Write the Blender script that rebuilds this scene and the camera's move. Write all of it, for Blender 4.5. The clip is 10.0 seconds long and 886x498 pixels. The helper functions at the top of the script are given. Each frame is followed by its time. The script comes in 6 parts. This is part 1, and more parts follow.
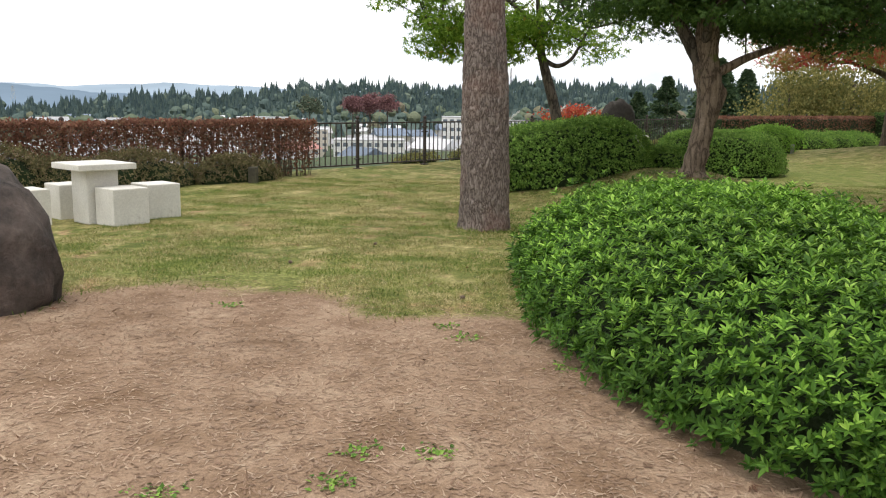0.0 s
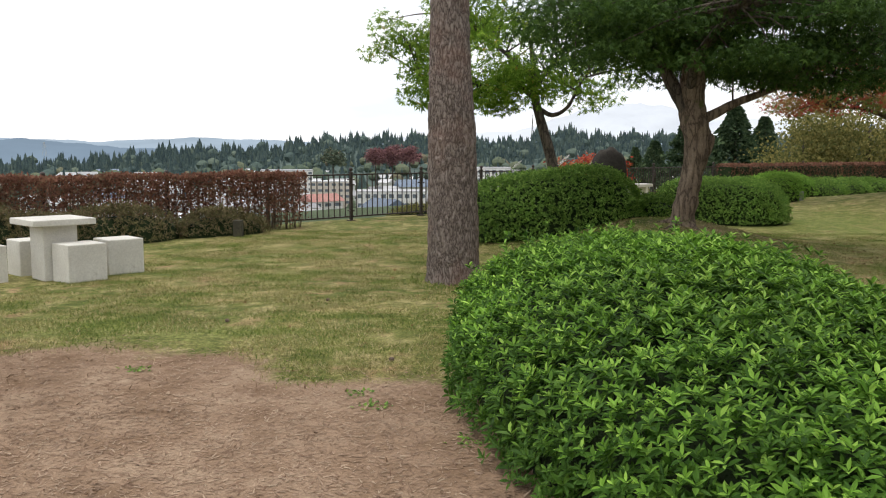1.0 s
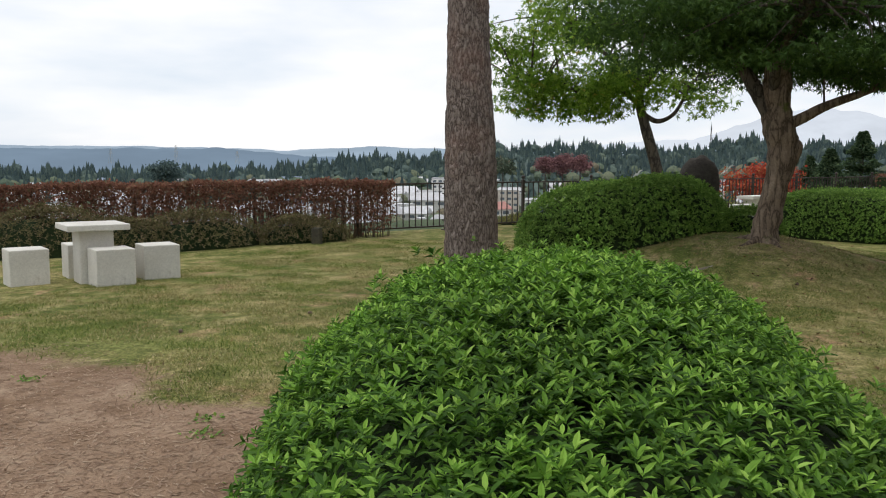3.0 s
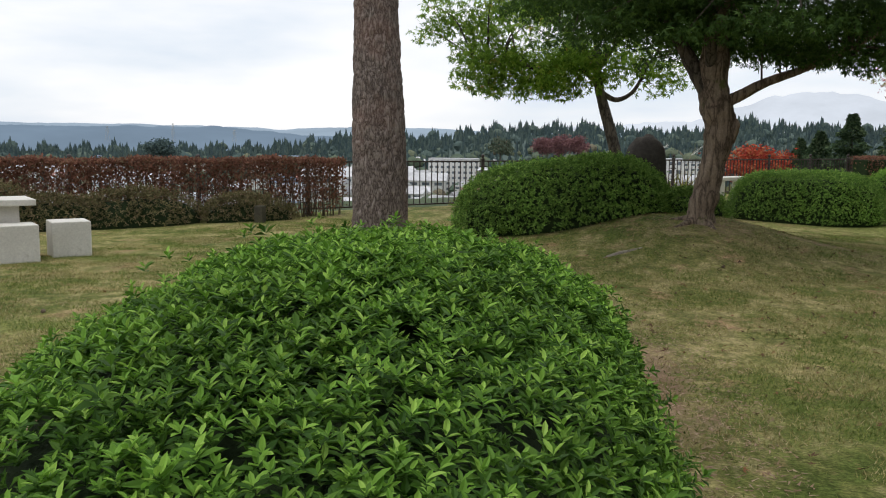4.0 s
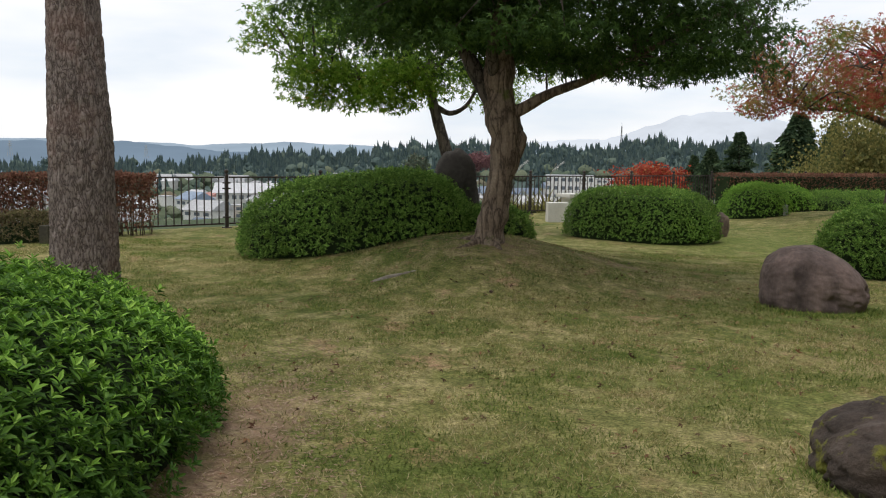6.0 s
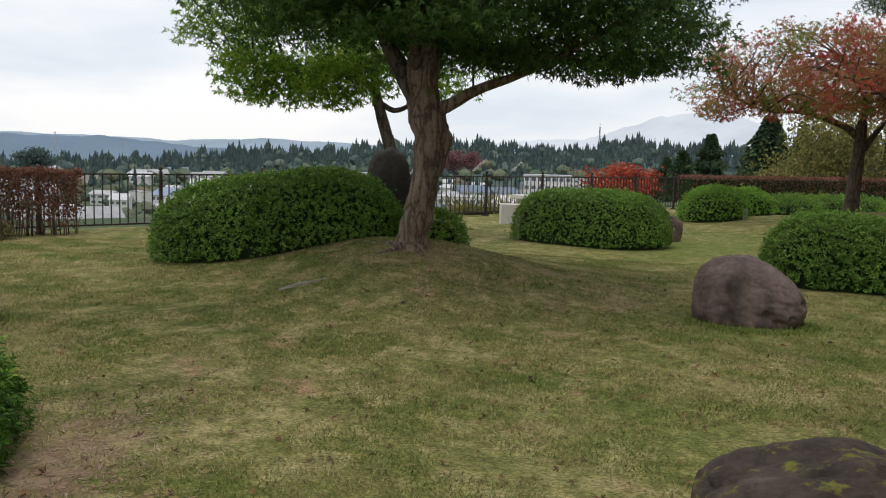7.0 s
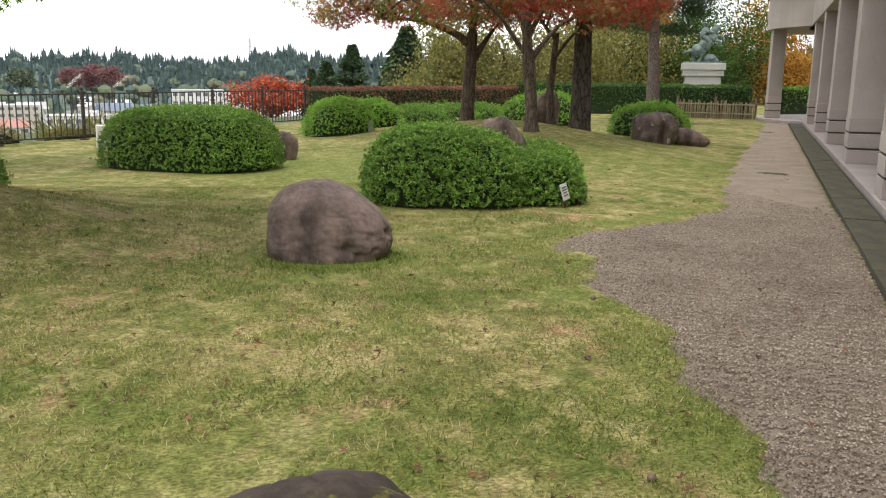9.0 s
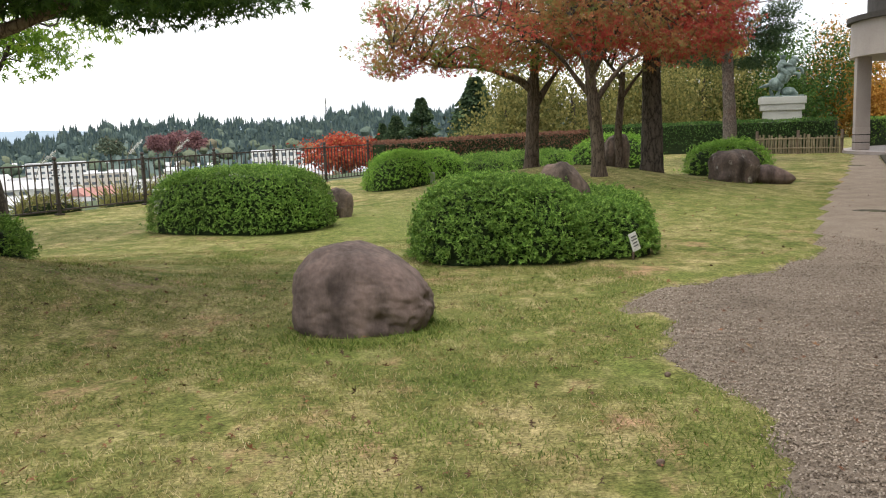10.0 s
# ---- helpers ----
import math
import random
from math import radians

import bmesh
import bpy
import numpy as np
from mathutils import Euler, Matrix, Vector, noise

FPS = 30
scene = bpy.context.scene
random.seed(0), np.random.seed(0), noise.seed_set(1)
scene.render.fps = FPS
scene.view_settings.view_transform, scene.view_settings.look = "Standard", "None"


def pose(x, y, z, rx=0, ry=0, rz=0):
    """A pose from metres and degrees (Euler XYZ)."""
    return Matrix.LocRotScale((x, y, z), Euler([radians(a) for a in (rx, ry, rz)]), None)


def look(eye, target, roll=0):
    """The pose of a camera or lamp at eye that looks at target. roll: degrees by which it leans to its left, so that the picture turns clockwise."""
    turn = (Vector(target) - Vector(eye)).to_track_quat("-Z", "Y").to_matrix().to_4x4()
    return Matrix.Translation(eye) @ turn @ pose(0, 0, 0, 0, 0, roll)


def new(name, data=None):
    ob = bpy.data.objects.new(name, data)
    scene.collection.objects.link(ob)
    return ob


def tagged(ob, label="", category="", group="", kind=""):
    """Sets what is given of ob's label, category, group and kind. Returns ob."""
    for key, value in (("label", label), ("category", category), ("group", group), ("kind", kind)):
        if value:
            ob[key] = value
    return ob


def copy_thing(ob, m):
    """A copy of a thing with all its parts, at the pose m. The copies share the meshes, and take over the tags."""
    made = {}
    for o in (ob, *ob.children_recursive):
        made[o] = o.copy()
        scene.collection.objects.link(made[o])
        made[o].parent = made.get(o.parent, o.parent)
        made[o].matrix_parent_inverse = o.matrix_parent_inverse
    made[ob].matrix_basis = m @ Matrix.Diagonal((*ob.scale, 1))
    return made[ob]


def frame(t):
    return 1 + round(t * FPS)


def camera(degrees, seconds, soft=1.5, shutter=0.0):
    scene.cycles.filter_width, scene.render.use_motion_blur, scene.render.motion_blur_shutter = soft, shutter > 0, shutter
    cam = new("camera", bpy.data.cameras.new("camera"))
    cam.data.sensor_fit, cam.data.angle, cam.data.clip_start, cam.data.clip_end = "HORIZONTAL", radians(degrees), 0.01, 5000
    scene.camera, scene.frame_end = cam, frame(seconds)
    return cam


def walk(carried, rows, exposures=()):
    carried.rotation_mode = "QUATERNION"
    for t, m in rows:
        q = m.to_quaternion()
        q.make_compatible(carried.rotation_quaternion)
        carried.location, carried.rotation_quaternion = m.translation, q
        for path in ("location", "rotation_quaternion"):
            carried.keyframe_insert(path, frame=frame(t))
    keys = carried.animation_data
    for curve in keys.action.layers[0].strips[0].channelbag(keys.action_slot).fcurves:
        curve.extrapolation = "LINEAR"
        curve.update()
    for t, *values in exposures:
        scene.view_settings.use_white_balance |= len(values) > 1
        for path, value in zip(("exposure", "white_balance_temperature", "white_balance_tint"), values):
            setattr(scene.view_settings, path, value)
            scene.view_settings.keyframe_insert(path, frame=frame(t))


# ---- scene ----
cam = camera(55.0, 10.0, soft=1.1)
PATH = [
    (0, (0.104, 0.117, 1.527), (0.105, 2.087, 1.184), 0.9),
    (0.5, (0.418, 0.368, 1.492), (0.407, 2.34, 1.157), 1.0),
    (1, (0.784, 0.54, 1.517), (0.728, 2.527, 1.29), 0.2),
    (1.5, (1.239, 0.694, 1.531), (1.129, 2.678, 1.304), -1.0),
    (2, (1.597, 0.994, 1.523), (1.374, 2.962, 1.248), -0.3),
    (2.5, (2.047, 1.129, 1.53), (1.703, 3.085, 1.291), 0.1),
    (3.8, (3.18, 1.71, 1.483), (2.646, 3.627, 1.287), 0.4),
    (4, (3.37, 1.833, 1.477), (2.927, 3.766, 1.223), 0.7),
    (4.5, (3.814, 2.158, 1.472), (3.51, 4.118, 1.217), 1.3),
    (5, (4.286, 2.505, 1.406), (4.029, 4.476, 1.186), 1.5),
    (5.5, (4.705, 2.83, 1.388), (4.446, 4.802, 1.18), 0.6),
    (5.7, (4.86, 2.962, 1.419), (4.619, 4.936, 1.208), 0.8),
    (6.8, (5.543, 3.767, 1.495), (5.205, 5.726, 1.277), 1.5),
    (7, (5.677, 3.937, 1.498), (5.469, 5.915, 1.282), 1.6),
    (7.5, (6.04, 4.308, 1.504), (6.173, 6.286, 1.236), 1.9),
    (8, (6.228, 4.661, 1.497), (6.554, 6.597, 1.114), 1.1),
    (8.5, (6.473, 5.036, 1.469), (6.992, 6.926, 1.074), 0.6),
    (9, (6.742, 5.401, 1.493), (7.305, 7.278, 1.095), 0.7),
    (9.5, (6.962, 5.871, 1.465), (7.514, 7.755, 1.082), -0.7),
    (10, (7.253, 6.269, 1.441), (7.646, 8.209, 1.159), -2.2),
]
EXPOSURES = [(0, 0.42, 6700, 11), (1, 0.15, 6650, 11), (1.5, -0.08, 6550, 11), (2, 0.0, 6530, 11), (2.5, -0.12, 6500, 11), (4, -0.15, 6450, 11), (4.5, 0.2, 6500, 11), (5.5, 0.0, 6550, 11), (7, -0.2, 6500, 11), (7.5, 0.0, 6650, 11), (8, 0.42, 6700, 11), (8.5, 0.68, 6750, 11), (9, 0.72, 6750, 11), (9.5, 0.80, 6750, 11), (10, 0.66, 6700, 11)]
walk(cam, [(t, look(eye, target, roll)) for t, eye, target, roll in PATH], EXPOSURES)


# ---- world and light ----
world = bpy.data.worlds.new("sky")
scene.world = world
world.use_nodes = True
wn, wl = world.node_tree.nodes, world.node_tree.links
wn.clear()
w_out, w_bg = wn.new("ShaderNodeOutputWorld"), wn.new("ShaderNodeBackground")
w_sky = wn.new("ShaderNodeTexSky")
w_sky.sky_type, w_sky.sun_disc = "NISHITA", False
w_sky.sun_elevation, w_sky.sun_rotation = radians(76), radians(236)
w_gain = wn.new("ShaderNodeVectorMath")
w_gain.operation = "SCALE"
w_gain.inputs["Scale"].default_value = 0.10
w_co, w_map, w_noise, w_ramp = (wn.new("ShaderNode" + n) for n in ("TexCoord", "Mapping", "TexNoise", "ValToRGB"))
w_map.inputs["Scale"].default_value = (1.6, 1.6, 7.0)
w_noise.inputs["Scale"].default_value, w_noise.inputs["Detail"].default_value = 1.7, 6
w_ramp.color_ramp.elements[0].position, w_ramp.color_ramp.elements[0].color = 0.36, (0.74, 0.81, 0.89, 1)
w_ramp.color_ramp.elements[1].position, w_ramp.color_ramp.elements[1].color = 0.58, (1.0, 1.0, 1.0, 1)
w_mix = wn.new("ShaderNodeMix")
w_mix.data_type = "RGBA"
w_mix.inputs["Factor"].default_value = 0.88
wl.new(w_co.outputs["Generated"], w_map.inputs["Vector"])
wl.new(w_map.outputs["Vector"], w_noise.inputs["Vector"])
wl.new(w_noise.outputs["Fac"], w_ramp.inputs["Fac"])
wl.new(w_sky.outputs["Color"], w_gain.inputs[0])
wl.new(w_gain.outputs[0], w_mix.inputs["A"])
wl.new(w_ramp.outputs["Color"], w_mix.inputs["B"])
wl.new(w_mix.outputs["Result"], w_bg.inputs["Color"])
w_bg.inputs["Strength"].default_value = 1.22
wl.new(w_bg.outputs["Background"], w_out.inputs["Surface"])

sun = new("sun", bpy.data.lights.new("sun", "SUN"))
sun.data.energy, sun.data.angle, sun.data.color = 1.2, radians(25), (1.0, 0.96, 0.9)
sun.matrix_world = look((0, 0, 30), (6, 4, 0))


# ---- materials ----
def nodes_of(name):
    m = bpy.data.materials.new(name)
    m.use_nodes = True
    return m, m.node_tree.nodes, m.node_tree.links, m.node_tree.nodes["Principled BSDF"]


def ramp_of(n, stops):
    r = n.new("ShaderNodeValToRGB")
    els = r.color_ramp.elements
    while len(els) < len(stops):
        els.new(0.5)
    for e, (p, c) in zip(els, stops):
        e.position, e.color = p, (*c, 1)
    return r


def noise_of(n, l, scale, detail=6, rough=0.6, vec=None, stretch=None):
    t = n.new("ShaderNodeTexNoise")
    t.inputs["Scale"].default_value, t.inputs["Detail"].default_value, t.inputs["Roughness"].default_value = scale, detail, rough
    if vec is None:
        vec = n.new("ShaderNodeTexCoord").outputs["Object"]
    if stretch:
        mp = n.new("ShaderNodeMapping")
        mp.inputs["Scale"].default_value = stretch
        l.new(vec, mp.inputs["Vector"])
        vec = mp.outputs["Vector"]
    l.new(vec, t.inputs["Vector"])
    return t


def blend(n, l, a, b, fac, how="MIX", f=1.0):
    m = n.new("ShaderNodeMix")
    m.data_type, m.blend_type = "RGBA", how
    for key, v in (("A", a), ("B", b)):
        if hasattr(v, "links"):
            l.new(v, m.inputs[key])
        else:
            m.inputs[key].default_value = (*v, 1)
    if hasattr(fac, "links"):
        l.new(fac, m.inputs["Factor"])
    else:
        m.inputs["Factor"].default_value = fac
    return m.outputs["Result"]


def bump_of(n, l, b, height, strength, dist):
    k = n.new("ShaderNodeBump")
    k.inputs["Strength"].default_value, k.inputs["Distance"].default_value = strength, dist
    l.new(height, k.inputs["Height"])
    l.new(k.outputs["Normal"], b.inputs["Normal"])


def surface(name, stops, big=1.2, fine=22.0, rough=0.85, bump=0.5, dist=0.01, stretch=None, metal=0.0, spec=0.3, stain=None, vary=0.0, grain_share=0.8):
    """A surface with a coarse tone, a fine grain and a relief."""
    m, n, l, b = nodes_of(name)
    a = noise_of(n, l, big, 5, 0.6, None, stretch)
    r = ramp_of(n, stops)
    l.new(a.outputs["Fac"], r.inputs["Fac"])
    g = noise_of(n, l, fine, 8, 0.7, None, stretch)
    gr = ramp_of(n, [(0.3, (0.55, 0.55, 0.55)), (0.7, (1.25, 1.25, 1.25))])
    l.new(g.outputs["Fac"], gr.inputs["Fac"])
    col = blend(n, l, r.outputs["Color"], gr.outputs["Color"], grain_share, "MULTIPLY")
    if stain:
        s = noise_of(n, l, stain[1], 7, 0.65)
        sr = ramp_of(n, [(stain[2], (0, 0, 0)), (stain[2] + 0.08, (1, 1, 1))])
        l.new(s.outputs["Fac"], sr.inputs["Fac"])
        col = blend(n, l, col, stain[0], sr.outputs["Color"])
    if vary:
        o = n.new("ShaderNodeObjectInfo")
        v = ramp_of(n, [(0, (1 - vary,) * 3), (1, (1 + vary,) * 3)])
        l.new(o.outputs["Random"], v.inputs["Fac"])
        col = blend(n, l, col, v.outputs["Color"], 1.0, "MULTIPLY")
    l.new(col, b.inputs["Base Color"])
    b.inputs["Roughness"].default_value, b.inputs["Metallic"].default_value = rough, metal
    b.inputs["Specular IOR Level"].default_value = spec
    if bump:
        bump_of(n, l, b, g.outputs["Fac"], bump, dist)
    return m


def leafy(name, stops, rough=0.55, through_leaf=0.3, spec=0.35, other=None):
    """Leaves: each one takes its own tone, and lets some light through."""
    m, n, l, b = nodes_of(name)
    geo = n.new("ShaderNodeNewGeometry")
    r = ramp_of(n, stops)
    l.new(geo.outputs["Random Per Island"], r.inputs["Fac"])
    tone = r.outputs["Color"]
    if other:
        r2 = ramp_of(n, other)
        l.new(geo.outputs["Random Per Island"], r2.inputs["Fac"])
        where = noise_of(n, l, 0.55, 2)
        wr = ramp_of(n, [(0.44, (0, 0, 0)), (0.58, (1, 1, 1))])
        l.new(where.outputs["Fac"], wr.inputs["Fac"])
        tone = blend(n, l, tone, r2.outputs["Color"], wr.outputs["Color"])
    big = noise_of(n, l, 0.9, 3)
    br = ramp_of(n, [(0.3, (0.72, 0.72, 0.72)), (0.7, (1.2, 1.2, 1.2))])
    l.new(big.outputs["Fac"], br.inputs["Fac"])
    col = blend(n, l, tone, br.outputs["Color"], 1.0, "MULTIPLY")
    l.new(col, b.inputs["Base Color"])
    b.inputs["Roughness"].default_value = rough + 0.1
    b.inputs["Specular IOR Level"].default_value = spec * 0.5
    t = n.new("ShaderNodeBsdfTranslucent")
    l.new(col, t.inputs["Color"])
    mx = n.new("ShaderNodeMixShader")
    mx.inputs["Fac"].default_value = through_leaf
    l.new(b.outputs["BSDF"], mx.inputs[1])
    l.new(t.outputs["BSDF"], mx.inputs[2])
    l.new(mx.outputs["Shader"], n["Material Output"].inputs["Surface"])
    return m


def bark(name, dark, mid, light, scale=9.0, stretch=(1, 1, 0.35), moss=None, ruddy=None):
    m, n, l, b = nodes_of(name)
    co = n.new("ShaderNodeTexCoord").outputs["Object"]
    mp = n.new("ShaderNodeMapping")
    mp.inputs["Scale"].default_value = stretch
    l.new(co, mp.inputs["Vector"])
    v = n.new("ShaderNodeTexVoronoi")
    v.feature = "DISTANCE_TO_EDGE"
    v.inputs["Scale"].default_value = scale
    wob = noise_of(n, l, 7.0, 4, 0.6, mp.outputs["Vector"])
    add = n.new("ShaderNodeVectorMath")
    add.operation = "MULTIPLY_ADD"
    add.inputs[1].default_value = (0.3, 0.3, 0.3)
    l.new(wob.outputs["Color"], add.inputs[0])
    l.new(mp.outputs["Vector"], add.inputs[2])
    l.new(add.outputs["Vector"], v.inputs["Vector"])
    crack = ramp_of(n, [(0.0, dark), (0.10, mid), (0.45, light)])
    l.new(v.outputs["Distance"], crack.inputs["Fac"])
    g = noise_of(n, l, 40, 8, 0.7)
    gr = ramp_of(n, [(0.3, (0.6, 0.6, 0.6)), (0.7, (1.3, 1.3, 1.3))])
    l.new(g.outputs["Fac"], gr.inputs["Fac"])
    col = blend(n, l, crack.outputs["Color"], gr.outputs["Color"], 0.8, "MULTIPLY")
    if ruddy:
        t = noise_of(n, l, 1.3, 4, 0.6)
        tr = ramp_of(n, [(0.5, (0, 0, 0)), (0.75, (0.4, 0.4, 0.4))])
        l.new(t.outputs["Fac"], tr.inputs["Fac"])
        col = blend(n, l, col, ruddy, tr.outputs["Color"])
    if moss:
        s = noise_of(n, l, 3.0, 6, 0.65)
        sr = ramp_of(n, [(moss[1], (0, 0, 0)), (moss[1] + 0.1, (1, 1, 1))])
        l.new(s.outputs["Fac"], sr.inputs["Fac"])
        col = blend(n, l, col, moss[0], sr.outputs["Color"])
    l.new(col, b.inputs["Base Color"])
    b.inputs["Roughness"].default_value, b.inputs["Specular IOR Level"].default_value = 0.9, 0.2
    bump_of(n, l, b, v.outputs["Distance"], 0.9, 0.03)
    return m


M = {}
M["pine_bark"] = bark("pine_bark", (0.06, 0.046, 0.04), (0.185, 0.148, 0.128), (0.31, 0.262, 0.23), 19, (1, 1, 0.34), None, (0.30, 0.15, 0.11))
M["maple_bark"] = bark("maple_bark", (0.045, 0.034, 0.026), (0.115, 0.088, 0.066), (0.18, 0.14, 0.105), 11, (1, 1, 0.22), ((0.09, 0.10, 0.03), 0.62))
M["pale_bark"] = bark("pale_bark", (0.07, 0.052, 0.038), (0.18, 0.135, 0.098), (0.29, 0.225, 0.165), 9, (1, 1, 0.2), ((0.10, 0.11, 0.035), 0.60))
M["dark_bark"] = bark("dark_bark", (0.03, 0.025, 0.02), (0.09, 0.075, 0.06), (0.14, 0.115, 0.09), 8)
# Young and old leaf tones; the pair also paints lit tops and shaded sides.
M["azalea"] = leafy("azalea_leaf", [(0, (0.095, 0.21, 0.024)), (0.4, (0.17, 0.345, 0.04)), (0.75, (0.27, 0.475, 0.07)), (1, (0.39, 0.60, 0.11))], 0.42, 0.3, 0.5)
M["azalea_old_shade"] = leafy("azalea_old_shade_leaf", [(0, (0.036, 0.095, 0.012)), (0.6, (0.078, 0.178, 0.023)), (1, (0.14, 0.27, 0.038))], 0.42, 0.3, 0.45)
M["azalea_dark"] = leafy("azalea_dark_leaf", [(0, (0.04, 0.095, 0.022)), (0.6, (0.085, 0.175, 0.04)), (1, (0.16, 0.28, 0.065))], 0.5)
M["azalea_mid"] = leafy("azalea_mid_leaf", [(0, (0.07, 0.145, 0.028)), (0.6, (0.175, 0.315, 0.055)), (1, (0.34, 0.51, 0.11))], 0.5)
# Near-black green: the shade inside bushes is put into this colour.
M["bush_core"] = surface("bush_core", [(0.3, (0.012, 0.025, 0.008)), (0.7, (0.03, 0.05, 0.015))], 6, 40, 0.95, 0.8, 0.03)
M["maple_leaf"] = leafy("maple_leaf", [(0, (0.09, 0.17, 0.02)), (0.5, (0.17, 0.30, 0.035)), (0.975, (0.30, 0.44, 0.06)), (1, (0.40, 0.30, 0.05))], 0.55, 0.6)
# Dark leaf tone: the crown's own shade is put into its colour.
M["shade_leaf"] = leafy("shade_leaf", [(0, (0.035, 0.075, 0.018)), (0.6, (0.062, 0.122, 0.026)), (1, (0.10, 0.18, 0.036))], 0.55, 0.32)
M["red_leaf"] = leafy("red_leaf", [(0, (0.42, 0.06, 0.055)), (0.5, (0.49, 0.10, 0.075)), (0.75, (0.42, 0.19, 0.09)), (0.9, (0.30, 0.23, 0.08)), (1, (0.20, 0.21, 0.07))], 0.6, 0.55, 0.35, [(0, (0.33, 0.14, 0.07)), (0.5, (0.36, 0.22, 0.085)), (0.8, (0.24, 0.23, 0.08)), (1, (0.15, 0.19, 0.06))])
M["turning_leaf"] = leafy("turning_leaf", [(0, (0.12, 0.18, 0.045)), (0.6, (0.21, 0.27, 0.07)), (0.88, (0.32, 0.28, 0.09)), (1, (0.42, 0.15, 0.075))], 0.6, 0.55, 0.35, [(0, (0.42, 0.05, 0.05)), (0.6, (0.52, 0.085, 0.07)), (0.85, (0.42, 0.20, 0.09)), (1, (0.22, 0.22, 0.07))])
M["orange_leaf"] = leafy("orange_leaf", [(0, (0.30, 0.14, 0.03)), (0.6, (0.45, 0.22, 0.04)), (1, (0.50, 0.32, 0.07))], 0.6, 0.4)
M["willow_leaf"] = leafy("willow_leaf", [(0, (0.11, 0.125, 0.04)), (0.5, (0.23, 0.225, 0.075)), (1, (0.40, 0.345, 0.12))], 0.65, 0.5)
M["conifer_leaf"] = leafy("conifer_leaf", [(0, (0.035, 0.065, 0.035)), (0.7, (0.075, 0.12, 0.055)), (1, (0.13, 0.18, 0.08))], 0.7, 0.3)
M["hedge_red"] = leafy("hedge_red_leaf", [(0, (0.15, 0.08, 0.055)), (0.45, (0.25, 0.115, 0.08)), (0.8, (0.32, 0.16, 0.105)), (1, (0.22, 0.17, 0.10))], 0.7, 0.4)
M["hedge_low"] = leafy("hedge_low_leaf", [(0, (0.106, 0.1, 0.05)), (0.6, (0.194, 0.175, 0.075)), (1, (0.275, 0.2, 0.125))], 0.7, 0.3)
M["grey_wood"] = surface("weathered_wood", [(0.3, (0.20, 0.165, 0.13)), (0.7, (0.36, 0.32, 0.27))], 5, 40, 0.9, 0.6, 0.01)
M["twig"] = surface("twig", [(0.3, (0.12, 0.08, 0.06)), (0.7, (0.24, 0.18, 0.14))], 5, 60, 0.9, 0.3)
M["stone"] = surface("boulder_stone", [(0.3, (0.08, 0.06, 0.047)), (0.55, (0.15, 0.112, 0.088)), (0.75, (0.225, 0.178, 0.143))], 2.6, 16, 0.9, 0.9, 0.03, None, 0, 0.3, ((0.13, 0.13, 0.03), 3.0, 0.70))


def streaked(m, low, high):
    """Dark runs and pale weathered bands down a stone's sides."""
    n, l = m.node_tree.nodes, m.node_tree.links
    b = next(k for k in n if k.type == "BSDF_PRINCIPLED")
    col = b.inputs["Base Color"].links[0].from_socket
    a = noise_of(n, l, 4.2, 5, 0.62, None, (1, 1, 0.28))
    r = ramp_of(n, [(0.36, (low,) * 3), (0.5, (1, 1, 1)), (0.66, (high * 1.04, high, high))])
    l.new(a.outputs["Fac"], r.inputs["Fac"])
    l.new(blend(n, l, col, r.outputs["Color"], 1.0, "MULTIPLY"), b.inputs["Base Color"])


streaked(M["stone"], 0.42, 1.55)
M["red_stone"] = surface("reddish_boulder_stone", [(0.3, (0.095, 0.072, 0.064)), (0.52, (0.165, 0.122, 0.106)), (0.75, (0.225, 0.168, 0.148))], 1.6, 26, 0.9, 0.5, 0.012, None, 0, 0.25, ((0.27, 0.22, 0.19), 9.0, 0.70), 0, 0.5)
streaked(M["red_stone"], 0.55, 1.35)
M["lichen_stone"] = surface("lichened_stone", [(0.3, (0.08, 0.06, 0.05)), (0.55, (0.14, 0.108, 0.09)), (0.75, (0.21, 0.17, 0.145))], 2.6, 16, 0.9, 0.9, 0.03, None, 0, 0.3, ((0.38, 0.36, 0.32), 6.5, 0.60))
streaked(M["lichen_stone"], 0.5, 1.4)
M["dark_stone"] = surface("dark_boulder_stone", [(0.3, (0.05, 0.042, 0.038)), (0.55, (0.09, 0.072, 0.062)), (0.75, (0.16, 0.13, 0.112))], 2.6, 18, 0.9, 0.9, 0.03)
streaked(M["dark_stone"], 0.4, 1.4)
M["mossy_stone"] = surface("mossy_boulder_stone", [(0.3, (0.045, 0.035, 0.028)), (0.55, (0.10, 0.075, 0.06)), (0.75, (0.18, 0.145, 0.118))], 3.4, 20, 0.9, 1.0, 0.03, None, 0, 0.3, ((0.19, 0.19, 0.03), 5.5, 0.56))
M["stone_dark"] = surface("standing_stone", [(0.3, (0.035, 0.032, 0.028)), (0.7, (0.075, 0.065, 0.055))], 2, 18, 0.9, 0.8, 0.02)
M["concrete"] = surface("concrete", [(0.3, (0.60, 0.575, 0.52)), (0.7, (0.72, 0.70, 0.64))], 2, 50, 0.9, 0.25, 0.004, None, 0, 0.3, ((0.46, 0.43, 0.37), 2.2, 0.62), 0, 0.35)
M["iron"] = surface("painted_iron", [(0.3, (0.04, 0.032, 0.028)), (0.7, (0.08, 0.06, 0.05))], 5, 60, 0.5, 0.2, 0.002, None, 0.3, 0.4)
